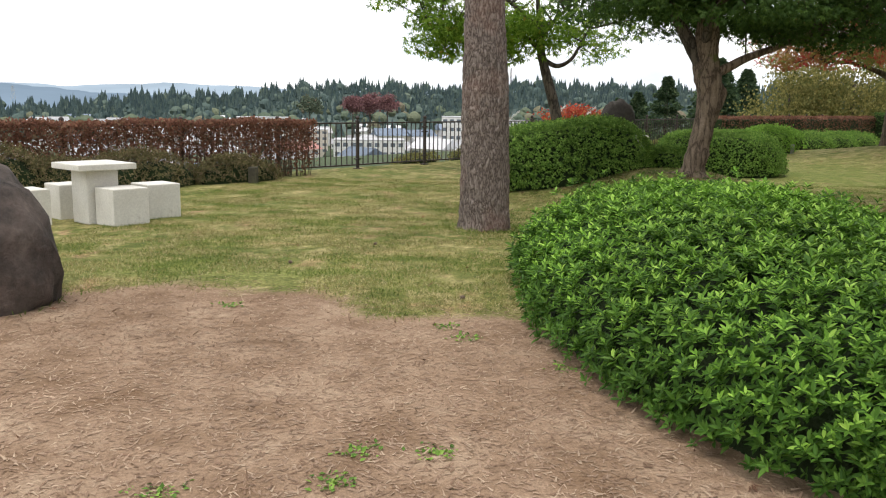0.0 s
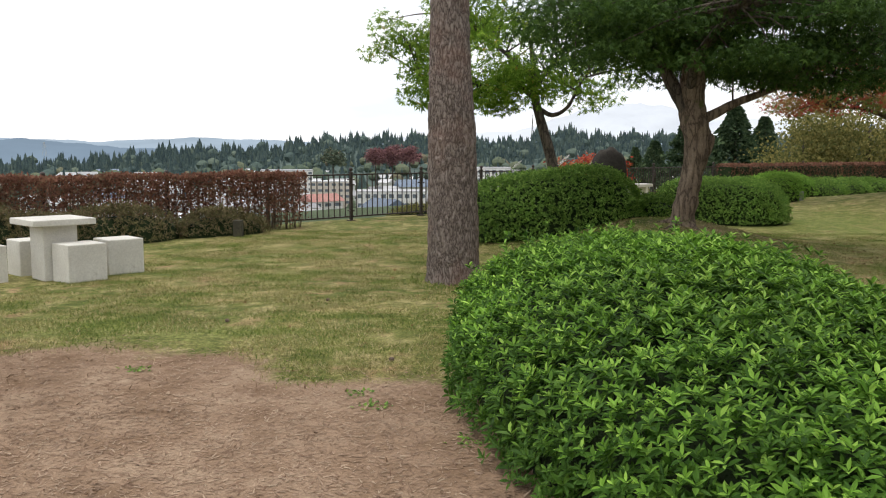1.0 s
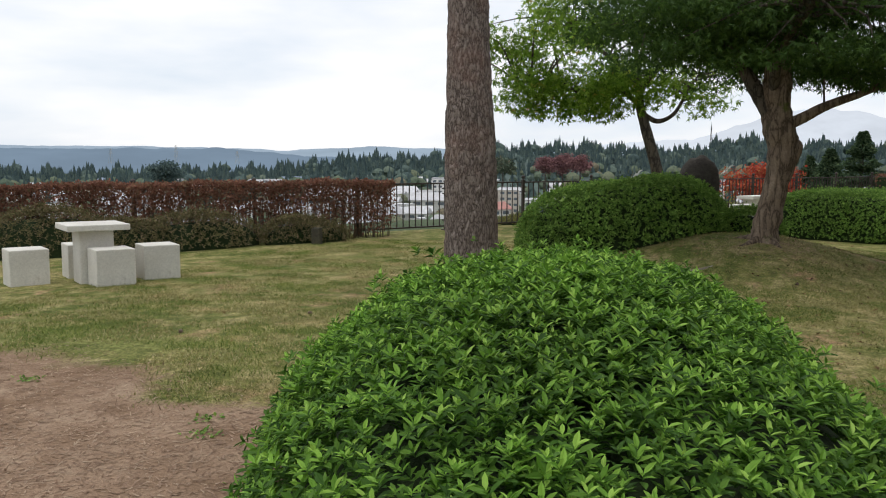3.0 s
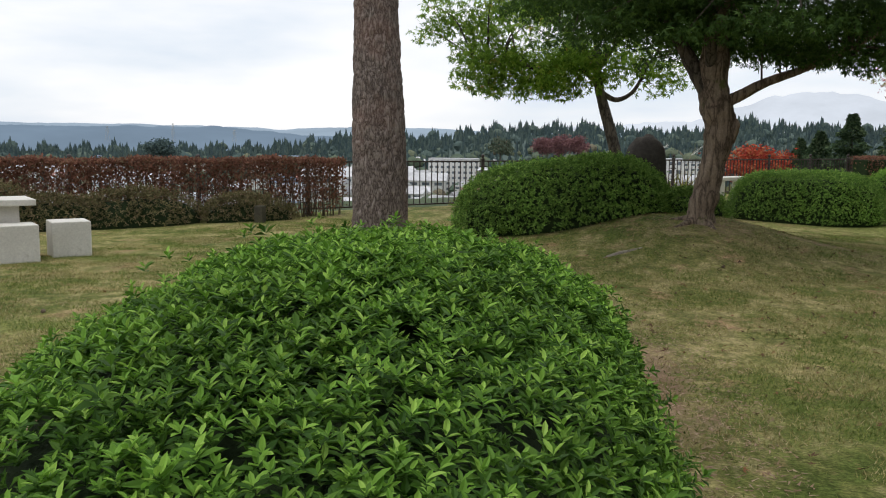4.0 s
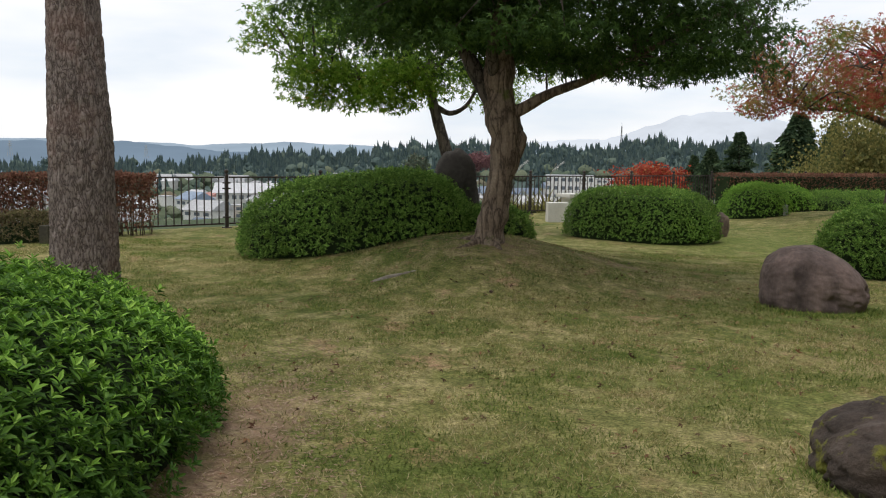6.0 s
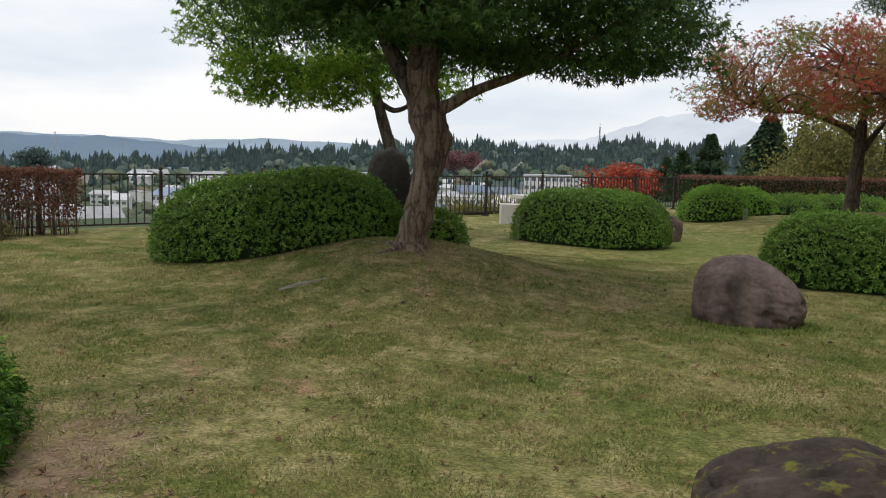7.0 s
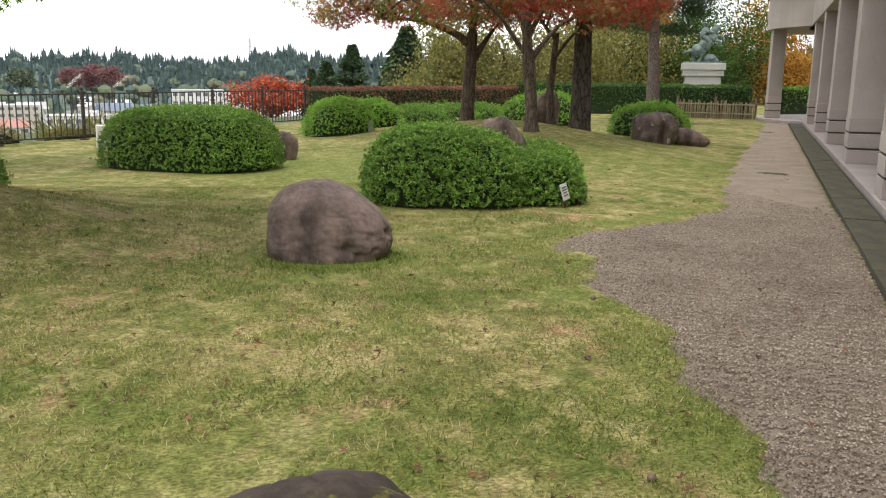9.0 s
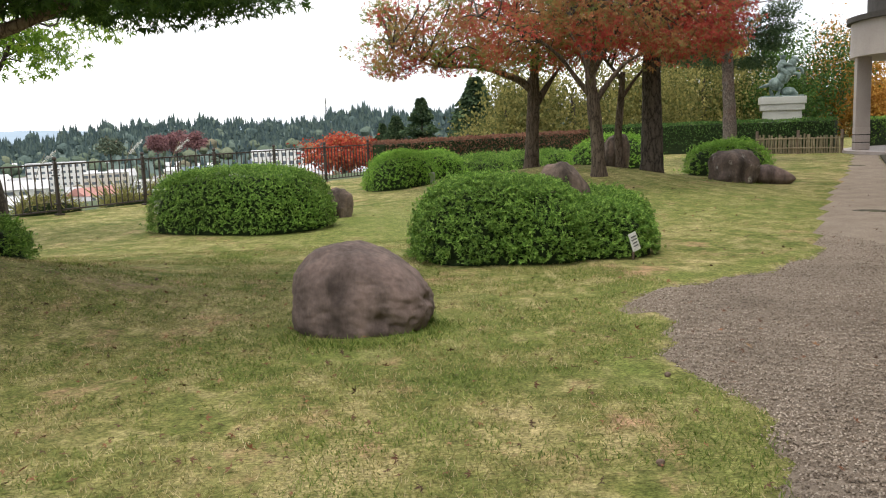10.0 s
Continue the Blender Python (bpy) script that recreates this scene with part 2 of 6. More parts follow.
M["granite"] = surface("pink_granite", [(0.3, (0.40, 0.345, 0.315)), (0.7, (0.48, 0.42, 0.385))], 0.8, 90, 0.75, 0.15, 0.002, None, 0, 0.3, None, 0.06)
M["groove"] = surface("dark_joint", [(0.3, (0.05, 0.045, 0.04)), (0.7, (0.08, 0.07, 0.06))], 4, 40)
M["moss_slab"] = surface("mossy_gutter", [(0.3, (0.05, 0.047, 0.036)), (0.55, (0.08, 0.073, 0.05)), (0.75, (0.08, 0.095, 0.03))], 2.5, 30, 0.95, 0.8, 0.01)
M["floor_stone"] = surface("portico_floor", [(0.3, (0.30, 0.26, 0.24)), (0.7, (0.38, 0.33, 0.31))], 1.5, 40, 0.6, 0.2, 0.003)
M["bronze"] = surface("green_bronze", [(0.3, (0.09, 0.13, 0.115)), (0.7, (0.22, 0.28, 0.255))], 5, 20, 0.6, 0.4, 0.01, None, 0.4)
M["pale_stone"] = surface("pale_granite", [(0.3, (0.40, 0.40, 0.375)), (0.7, (0.50, 0.50, 0.475))], 1.5, 60, 0.8, 0.2, 0.003)
M["bamboo"] = surface("weathered_bamboo", [(0.3, (0.19, 0.155, 0.095)), (0.7, (0.31, 0.26, 0.17))], 4, 30, 0.7, 0.3, 0.004, None, 0, 0.3, None, 0.3)
M["white_wall"] = surface("white_render", [(0.3, (0.68, 0.67, 0.63)), (0.7, (0.8, 0.79, 0.76))], 0.2, 3, 0.9, 0)
M["cream_wall"] = surface("cream_render", [(0.3, (0.55, 0.50, 0.42)), (0.7, (0.66, 0.6, 0.52))], 0.2, 3, 0.9, 0)
# Roof grey is lightened, with haze over the town put into it.
M["grey_roof"] = surface("grey_roof", [(0.3, (0.42, 0.42, 0.43)), (0.7, (0.56, 0.56, 0.57))], 0.4, 4, 0.7, 0, vary=0.35)
M["red_roof"] = surface("red_roof", [(0.3, (0.42, 0.20, 0.17)), (0.7, (0.52, 0.27, 0.23))], 0.4, 4, 0.7, 0, vary=0.3)
M["blue_roof"] = surface("blue_roof", [(0.3, (0.16, 0.20, 0.27)), (0.7, (0.24, 0.30, 0.38))], 0.4, 4, 0.7, 0, vary=0.3)
M["pane"] = surface("window_glass", [(0.3, (0.10, 0.12, 0.14)), (0.7, (0.2, 0.23, 0.26))], 0.3, 3, 0.2, 0, 0.01, None, 0, 0.5)
M["white_plate"] = surface("white_plate", [(0.3, (0.66, 0.66, 0.63)), (0.7, (0.76, 0.76, 0.73))], 8, 60, 0.6, 0.1)
M["ink"] = surface("print_grey", [(0.3, (0.10, 0.10, 0.10)), (0.7, (0.16, 0.16, 0.16))], 8, 60, 0.7, 0)
M["leaf_litter"] = leafy("fallen_leaf", [(0, (0.07, 0.042, 0.028)), (0.6, (0.15, 0.075, 0.045)), (0.9, (0.26, 0.11, 0.06)), (1, (0.34, 0.25, 0.13))], 0.8, 0.1)
M["gravel_stone"] = leafy("gravel_stone", [(0, (0.095, 0.071, 0.053)), (0.4, (0.21, 0.168, 0.13)), (0.75, (0.315, 0.262, 0.21)), (1, (0.46, 0.395, 0.328))], 0.85, 0.0)
M["grass"] = leafy("grass_blade", [(0, (0.115, 0.135, 0.035)), (0.35, (0.235, 0.222, 0.07)), (0.7, (0.41, 0.34, 0.155)), (1, (0.61, 0.51, 0.31))], 0.7, 0.25)
M["grass_green"] = leafy("grass_green_blade", [(0, (0.07, 0.12, 0.02)), (0.6, (0.16, 0.215, 0.045)), (1, (0.30, 0.32, 0.095))], 0.7, 0.25)


# ---- builders ----
def mesh_of(name, verts, faces, material, smooth=False):
    me = bpy.data.meshes.new(name)
    me.from_pydata([tuple(v) for v in verts], [], [tuple(f) for f in faces])
    if material:
        me.materials.append(material)
    if smooth:
        me.polygons.foreach_set("use_smooth", [True] * len(me.polygons))
    me.update()
    return me


def mesh_np(name, verts, faces, material, smooth=False):
    """A mesh from arrays; every face has the same number of corners."""
    me = bpy.data.meshes.new(name)
    nv, (nf, k) = len(verts), faces.shape
    me.vertices.add(nv)
    me.vertices.foreach_set("co", np.ascontiguousarray(verts, np.float32).ravel())
    me.loops.add(nf * k)
    me.loops.foreach_set("vertex_index", np.ascontiguousarray(faces, np.int32).ravel())
    me.polygons.add(nf)
    me.polygons.foreach_set("loop_start", np.arange(nf, dtype=np.int32) * k)
    me.polygons.foreach_set("use_smooth", np.full(nf, smooth))
    me.materials.append(material)
    me.update(calc_edges=True)
    return me


def attach(ob, parent):
    if parent is not None:
        ob.parent = parent
    return ob


def part(name, bm, material, parent, label="", smooth=False):
    me = bpy.data.meshes.new(name)
    bm.to_mesh(me)
    bm.free()
    me.materials.append(material)
    if smooth:
        me.polygons.foreach_set("use_smooth", [True] * len(me.polygons))
    ob = attach(new(name, me), parent)
    return tagged(ob, label) if label else ob


def part_me(name, me, parent, label=""):
    ob = attach(new(name, me), parent)
    return tagged(ob, label) if label else ob


def holder(name, m, label, category, group="", kind=""):
    ob = new(name)
    ob.empty_display_size = 0.2
    ob.matrix_world = m
    return tagged(ob, label, category, group, kind)


def boxed(size, at=(0, 0, 0), bevel=0.0, bm=None, turn=None):
    bm = bm or bmesh.new()
    made = bmesh.ops.create_cube(bm, size=1.0, matrix=Matrix.Translation(at) @ (turn or Matrix.Identity(4)) @ Matrix.Diagonal((*size, 1)))
    if bevel:
        edges = {e for v in made["verts"] for e in v.link_edges}
        bmesh.ops.bevel(bm, geom=list(edges), offset=bevel, segments=2, affect="EDGES", profile=0.6)
    return bm


def sweep(points, radii, seg=12, rough=0.0, freq=3.0, seed=0):
    """Rings along a line, as arrays: a trunk, a limb or a cable."""
    pts = [Vector(p) for p in points]
    verts, faces = [], []
    side = Vector((1, 0.02, 0))
    for i, p in enumerate(pts):
        d = (pts[min(i + 1, len(pts) - 1)] - pts[max(i - 1, 0)]).normalized()
        a = (side - d * side.dot(d)).normalized()
        b = d.cross(a)
        side = a
        for j in range(seg):
            w = 2 * math.pi * j / seg
            o = a * math.cos(w) + b * math.sin(w)
            r = radii[i]
            if rough:
                q = p + o * r
                r *= 1 + rough * noise.fractal(q * freq + Vector((seed, 0, 0)), 1.0, 2.0, 3)
            verts.append(p + o * r)
    for i in range(len(pts) - 1):
        for j in range(seg):
            k = (j + 1) % seg
            faces.append((i * seg + j, i * seg + k, (i + 1) * seg + k, (i + 1) * seg + j))
    n0 = len(verts)
    verts += [pts[0], pts[-1]]
    last = (len(pts) - 1) * seg
    for j in range(seg):
        k = (j + 1) % seg
        faces.append((n0, k, j, j))
        faces.append((n0 + 1, last + j, last + k, last + k))
    return np.array([tuple(v) for v in verts]), np.array(faces)


def sweep_mesh(name, lines, material):
    """Several swept lines joined into one mesh. Lines: (points, radii, seg, rough)."""
    vs, fs, base = [], [], 0
    for pts, rad, seg, rough in lines:
        v, f = sweep(pts, rad, seg, rough)
        vs.append(v)
        fs += [tuple(dict.fromkeys(int(a) + base for a in q)) for q in f]
        base += len(v)
    return mesh_of(name, np.concatenate(vs), fs, material, True)


def smooth_line(points, n):
    """A Catmull-Rom line through the points."""
    p = [Vector(q) for q in points]
    p = [2 * p[0] - p[1]] + p + [2 * p[-1] - p[-2]]
    out = []
    for i in range(n):
        u = i / (n - 1) * (len(p) - 3)
        k = min(int(u), len(p) - 4)
        t = u - k
        a, b, c, d = p[k : k + 4]
        out.append(0.5 * (2 * b + (c - a) * t + (2 * a - 5 * b + 4 * c - d) * t * t + (3 * b - a - 3 * c + d) * t**3))
    return out


# leaf templates: corners in a unit leaf that points along +y, with its face up, and triangles
BLADE = (np.array([(0, 0, 0), (0.5, 0.45, 0.10), (0, 1, -0.06), (-0.5, 0.45, 0.10)], float) * (0.72, 1, 1), np.array([(0, 1, 2), (0, 2, 3)]))
STAR = (np.array([(0, 0, 0), (0.20, 0.35, 0.03), (0, 1, -0.08), (-0.20, 0.35, 0.03), (0.78, 0.66, -0.08), (0.22, 0.02, 0.02), (-0.78, 0.66, -0.08), (-0.22, 0.02, 0.02)], float),
        np.array([(0, 1, 2), (0, 2, 3), (5, 4, 1), (3, 6, 7)]))
OVAL = (np.array([(0, 0, 0), (0.17, 0.34, 0.06), (0.15, 0.68, 0.03), (0, 1, -0.10), (-0.15, 0.68, 0.03), (-0.17, 0.34, 0.06)], float), np.array([(0, 1, 2), (0, 2, 3), (0, 3, 4), (0, 4, 5)]))
SLIP = (BLADE[0] * (0.62, 1, 1), BLADE[1])
NEEDLE = (np.array([(0.1, 0, 0), (0, 1, 0), (-0.1, 0, 0)], float), np.array([(0, 1, 2)]))
GRASS = (np.array([(0.5, 0, 0), (0, 0.7, 0.8), (-0.5, 0, 0)], float) * (0.15, 1, 1), np.array([(0, 1, 2)]))
PEBBLE = (np.array([(1, 0, 0.1), (0.2, 1, 0), (-0.9, 0.3, 0.1), (-0.3, -0.9, 0), (0.1, 0, 0.75)], float), np.array([(0, 1, 4), (1, 2, 4), (2, 3, 4), (3, 0, 4)]))


def scatter(template, pos, fwd, up, size, rng=None):
    """Copies of a template at pos, that point along fwd with their face towards up, as arrays."""
    tv, tf = template
    fwd = fwd / np.linalg.norm(fwd, axis=1, keepdims=True)
    rt = np.cross(fwd, up)
    rt /= np.linalg.norm(rt, axis=1, keepdims=True) + 1e-9
    nn = np.cross(rt, fwd)
    size = np.asarray(size).reshape(-1, 1, 1)
    v = pos[:, None, :] + size * (tv[None, :, 0:1] * rt[:, None, :] + tv[None, :, 1:2] * fwd[:, None, :] + tv[None, :, 2:3] * nn[:, None, :])
    f = tf[None] + (np.arange(len(pos)) * len(tv))[:, None, None]
    return v.reshape(-1, 3), f.reshape(-1, tf.shape[1])


def joined(*sets):
    vs, fs, base = [], [], 0
    for v, f in sets:
        vs.append(v)
        fs.append(f + base)
        base += len(v)
    return np.concatenate(vs), np.concatenate(fs)


def unit(a):
    return a / (np.linalg.norm(a, axis=1, keepdims=True) + 1e-9)


# ---- ground ----
def bump2(x, y, cx, cy, sx, sy, turn=0.0):
    c, s = np.cos(turn), np.sin(turn)
    u, v = (x - cx) * c + (y - cy) * s, -(x - cx) * s + (y - cy) * c
    return np.exp(-0.5 * ((u / sx) ** 2 + (v / sy) ** 2))


FENCE0, STEP = np.array((-5.15, 17.23)), np.array((1.58, 1.79))
ALONG = STEP / np.linalg.norm(STEP)
OUT = np.array((-ALONG[1], ALONG[0]))  # from the lawn over the fence


def ground_z(x, y):
    """The height of lawn, drop and far land."""
    x, y = np.asarray(x, float), np.asarray(y, float)
    z = -0.13 + 0.22 * bump2(x, y, -1.5, 5.5, 3.6, 4.5)
    z = z + 0.50 * bump2(x, y, 4.2, 14.5, 1.3, 1.15) + 0.20 * bump2(x, y, 2.4, 15.9, 2.2, 1.3, 0.3)
    z = z + 0.60 * bump2(x, y, 14.2, 25.2, 1.9, 3.2)
    z = z + 0.02 * np.sin(0.9 * x + 0.4 * y) * np.sin(0.7 * y - 0.3 * x)
    d = (x - FENCE0[0]) * OUT[0] + (y - FENCE0[1]) * OUT[1]
    t = (x - FENCE0[0]) * ALONG[0] + (y - FENCE0[1]) * ALONG[1]
    d = np.where(t > 40, np.maximum(d, 0) + 0 * t, d)
    drop = np.clip((d - 0.6) / 180, 0, 1)
    z = z - 36.4 * drop * drop * (3 - 2 * drop) - 0.35 * np.clip((d - 0.5) / 1.2, 0, 1)
    return z


def gz(x, y):
    return float(ground_z(x, y))


GRAVEL_EDGE = [(2.0, -4.5), (5.2, -0.5), (7.3, 3.0), (8.25, 5.5), (8.75, 7.4), (8.97, 8.03), (9.31, 8.8), (9.31, 9.31), (9.56, 9.77), (9.86, 10.4), (9.65, 11.2), (9.82, 11.6), (10.3, 12.3),
               (10.15, 13.2), (11.1, 13.75), (12.2, 14.06), (13.25, 14.74), (14.3, 16.2), (15.1, 17.3), (18.6, 21.8), (22.7, 26.8), (28.0, 33.6)]
KERB0, KA, KN = np.array((13.84, 13.19)), np.array((0.6, 0.8)), np.array((0.8, -0.6))  # the gutter's line along the building


def kerb_xy(s, n):
    return KERB0 + s * KA + n * KN


def gravel_depth(x, y):
    """How far a place lies inside the gravel, from the lawn's edge (below 0: on the lawn)."""
    e = np.array(GRAVEL_EDGE)
    best = np.full(np.shape(x), 1e9)
    sign = np.zeros(np.shape(x))
    for a, b in zip(e[:-1], e[1:]):
        ab = b - a
        u = np.clip(((x - a[0]) * ab[0] + (y - a[1]) * ab[1]) / (ab @ ab), 0, 1)
        dx, dy = x - a[0] - u * ab[0], y - a[1] - u * ab[1]
        d = np.hypot(dx, dy)
        c = ab[0] * dy - ab[1] * dx
        near = d < best
        sign = np.where(near, np.where(c < 0, 1.0, -1.0), sign)
        best = np.where(near, d, best)
    return best * sign


def graded(lo, hi, fine_lo, fine_hi, step, grow=1.16):
    a = list(np.arange(fine_lo, fine_hi, step))
    s, v = step, a[-1]
    while v < hi:
        s *= grow
        v += s
        a.append(v)
    s, v = step, a[0]
    while v > lo:
        s *= grow
        v -= s
        a.insert(0, v)
    return np.array(a)


gx, gy = graded(-3200, 3200, -11, 31, 0.28), graded(-2500, 4200, -3, 43, 0.28)
GX, GY = np.meshgrid(gx, gy)
GZ = ground_z(GX, GY)
gd = gravel_depth(GX, GY)
kn = (GX - KERB0[0]) * KN[0] + (GY - KERB0[1]) * KN[1]
GZ = GZ - np.where((gd > 0.06) & (kn < 0.6), 0.06, 0)
nx, ny = len(gx), len(gy)
gi = np.arange(nx * ny).reshape(ny, nx)
gf = np.stack([gi[:-1, :-1], gi[:-1, 1:], gi[1:, 1:], gi[1:, :-1]], -1).reshape(-1, 4)


def bare_mask(x, y):
    """Bare soil on the trodden corner, by the azalea's foot and round the tree's roots."""
    wob = 0.35 * np.sin(2.1 * x + 1.3) * np.sin(1.7 * y) + 0.2 * np.sin(4.3 * x - 2.2 * y)
    edge = 6.35 - 0.25 * (x + 1.0) + wob
    a = np.clip((edge - y) / 0.9 + 0.35, 0, 1) * np.clip((2.9 - x + 0.1 * wob) / 0.6, 0, 1)
    b = bump2(x, y, 3.45, 7.4, 0.42, 1.6, 0.15) * 0.6
    c = bump2(x, y, 4.3, 14.0, 0.9, 0.6) * 0.48
    d = bump2(x, y, 5.9, 14.6, 0.6, 0.3) * 0.5
    return np.clip(np.maximum.reduce([a, b, c, d]), 0, 1)


ground_mat, n, l, b = nodes_of("lawn_and_land")
att = n.new("ShaderNodeAttribute")
att.attribute_name = "bare"
far = n.new("ShaderNodeAttribute")
far.attribute_name = "far"
g1 = noise_of(n, l, 0.55, 4, 0.55)
g2 = noise_of(n, l, 3.2, 6, 0.68, None, (1, 0.75, 1))
g3 = noise_of(n, l, 60, 6, 0.75)
lawn1 = ramp_of(n, [(0.36, (0.095, 0.125, 0.03)), (0.48, (0.18, 0.185, 0.06)), (0.62, (0.30, 0.26, 0.12))])
l.new(g1.outputs["Fac"], lawn1.inputs["Fac"])
lawn2 = ramp_of(n, [(0.40, (0.085, 0.115, 0.028)), (0.51, (0.20, 0.195, 0.07)), (0.62, (0.44, 0.36, 0.20))])
l.new(g2.outputs["Fac"], lawn2.inputs["Fac"])
lawn = blend(n, l, lawn1.outputs["Color"], lawn2.outputs["Color"], 0.55)
soil1 = noise_of(n, l, 2.3, 6, 0.65)
soil = ramp_of(n, [(0.3, (0.20, 0.125, 0.075)), (0.52, (0.33, 0.225, 0.15)), (0.75, (0.46, 0.345, 0.24))])
l.new(soil1.outputs["Fac"], soil.inputs["Fac"])
brk = noise_of(n, l, 5, 6, 0.7)
mth = n.new("ShaderNodeMath")
mth.operation = "MULTIPLY_ADD"
mth.inputs[1].default_value = 0.9
l.new(brk.outputs["Fac"], mth.inputs[0])
sub = n.new("ShaderNodeMath")
sub.operation = "ADD"
sub.inputs[1].default_value = -0.45
l.new(att.outputs["Fac"], sub.inputs[0])
l.new(sub.outputs["Value"], mth.inputs[2])
edge = ramp_of(n, [(0.36, (0, 0, 0)), (0.66, (1, 1, 1))])
l.new(mth.outputs["Value"], edge.inputs["Fac"])
thatch1 = noise_of(n, l, 1.6, 6, 0.72, None, (1, 0.8, 1))
thatch = ramp_of(n, [(0.56, (0, 0, 0)), (0.68, (1, 1, 1))])
l.new(thatch1.outputs["Fac"], thatch.inputs["Fac"])
lawn = blend(n, l, lawn, (0.37, 0.235, 0.15), thatch.outputs["Color"])
lush = n.new("ShaderNodeAttribute")
lush.attribute_name = "lush"
lawn = blend(n, l, lawn, (0.15, 0.185, 0.05), lush.outputs["Fac"])
mot = noise_of(n, l, 9, 5, 0.7)
motr = ramp_of(n, [(0.36, (0.66, 0.68, 0.6)), (0.62, (1.3, 1.26, 1.26))])
l.new(mot.outputs["Fac"], motr.inputs["Fac"])
lawn = blend(n, l, lawn, motr.outputs["Color"], 0.9, "MULTIPLY")
fib = noise_of(n, l, 40, 4, 0.65, None, (1, 1.5, 1))
fibr = ramp_of(n, [(0.36, (0.45, 0.47, 0.4)), (0.64, (1.45, 1.45, 1.4))])
l.new(fib.outputs["Fac"], fibr.inputs["Fac"])
lawn = blend(n, l, lawn, fibr.outputs["Color"], 0.85, "MULTIPLY")
col = blend(n, l, lawn, soil.outputs["Color"], edge.outputs["Color"])
grain = ramp_of(n, [(0.3, (0.6, 0.6, 0.6)), (0.7, (1.3, 1.3, 1.3))])
l.new(g3.outputs["Fac"], grain.inputs["Fac"])
col = blend(n, l, col, grain.outputs["Color"], 0.9, "MULTIPLY")
land1 = noise_of(n, l, 0.02, 8, 0.7)
land = ramp_of(n, [(0.35, (0.055, 0.08, 0.04)), (0.6, (0.10, 0.12, 0.07)), (0.75, (0.2, 0.19, 0.14))])
l.new(land1.outputs["Fac"], land.inputs["Fac"])
col = blend(n, l, col, land.outputs["Color"], far.outputs["Fac"])
l.new(col, b.inputs["Base Color"])
b.inputs["Roughness"].default_value, b.inputs["Specular IOR Level"].default_value = 0.95, 0.1
bump_of(n, l, b, g3.outputs["Fac"], 0.6, 0.02)

gme = mesh_np("ground", np.stack([GX, GY, GZ], -1).reshape(-1, 3), gf, ground_mat, True)
gme.attributes.new("bare", "FLOAT", "POINT").data.foreach_set("value", bare_mask(GX, GY).ravel().astype(np.float32))
lush_at = np.maximum.reduce([0.8 * bump2(GX, GY, -1.9, 7.25, 1.5, 0.28), 0.7 * np.exp(-((gd + 0.22) / 0.22) ** 2) * (GY < 15), 0.9 * bump2(GX, GY, 8.1, 12.6, 0.75, 0.5), 0.75 * bump2(GX, GY, 9.2, 20.8, 2.2, 2.6), 0.5 * bump2(GX, GY, 14.5, 19.5, 2.2, 3.5, 0.6), 0.5 * bump2(GX, GY, 5.0, 7.0, 0.9, 0.7), 0.5 * bump2(GX, GY, 6.4, 9.0, 1.0, 0.6), 0.8 * bump2(GX, GY, -6.0, 15.6, 3.5, 0.6, 0.84)])
gme.attributes.new("lush", "FLOAT", "POINT").data.foreach_set("value", lush_at.ravel().astype(np.float32))
gfar = np.clip(((GX - FENCE0[0]) * OUT[0] + (GY - FENCE0[1]) * OUT[1] - 0.4) / 1.5, 0, 1)
gme.attributes.new("far", "FLOAT", "POINT").data.foreach_set("value", gfar.ravel().astype(np.float32))
tagged(new("ground", gme), "worn park lawn, straw and green, with bare soil", "ground", kind="structure")


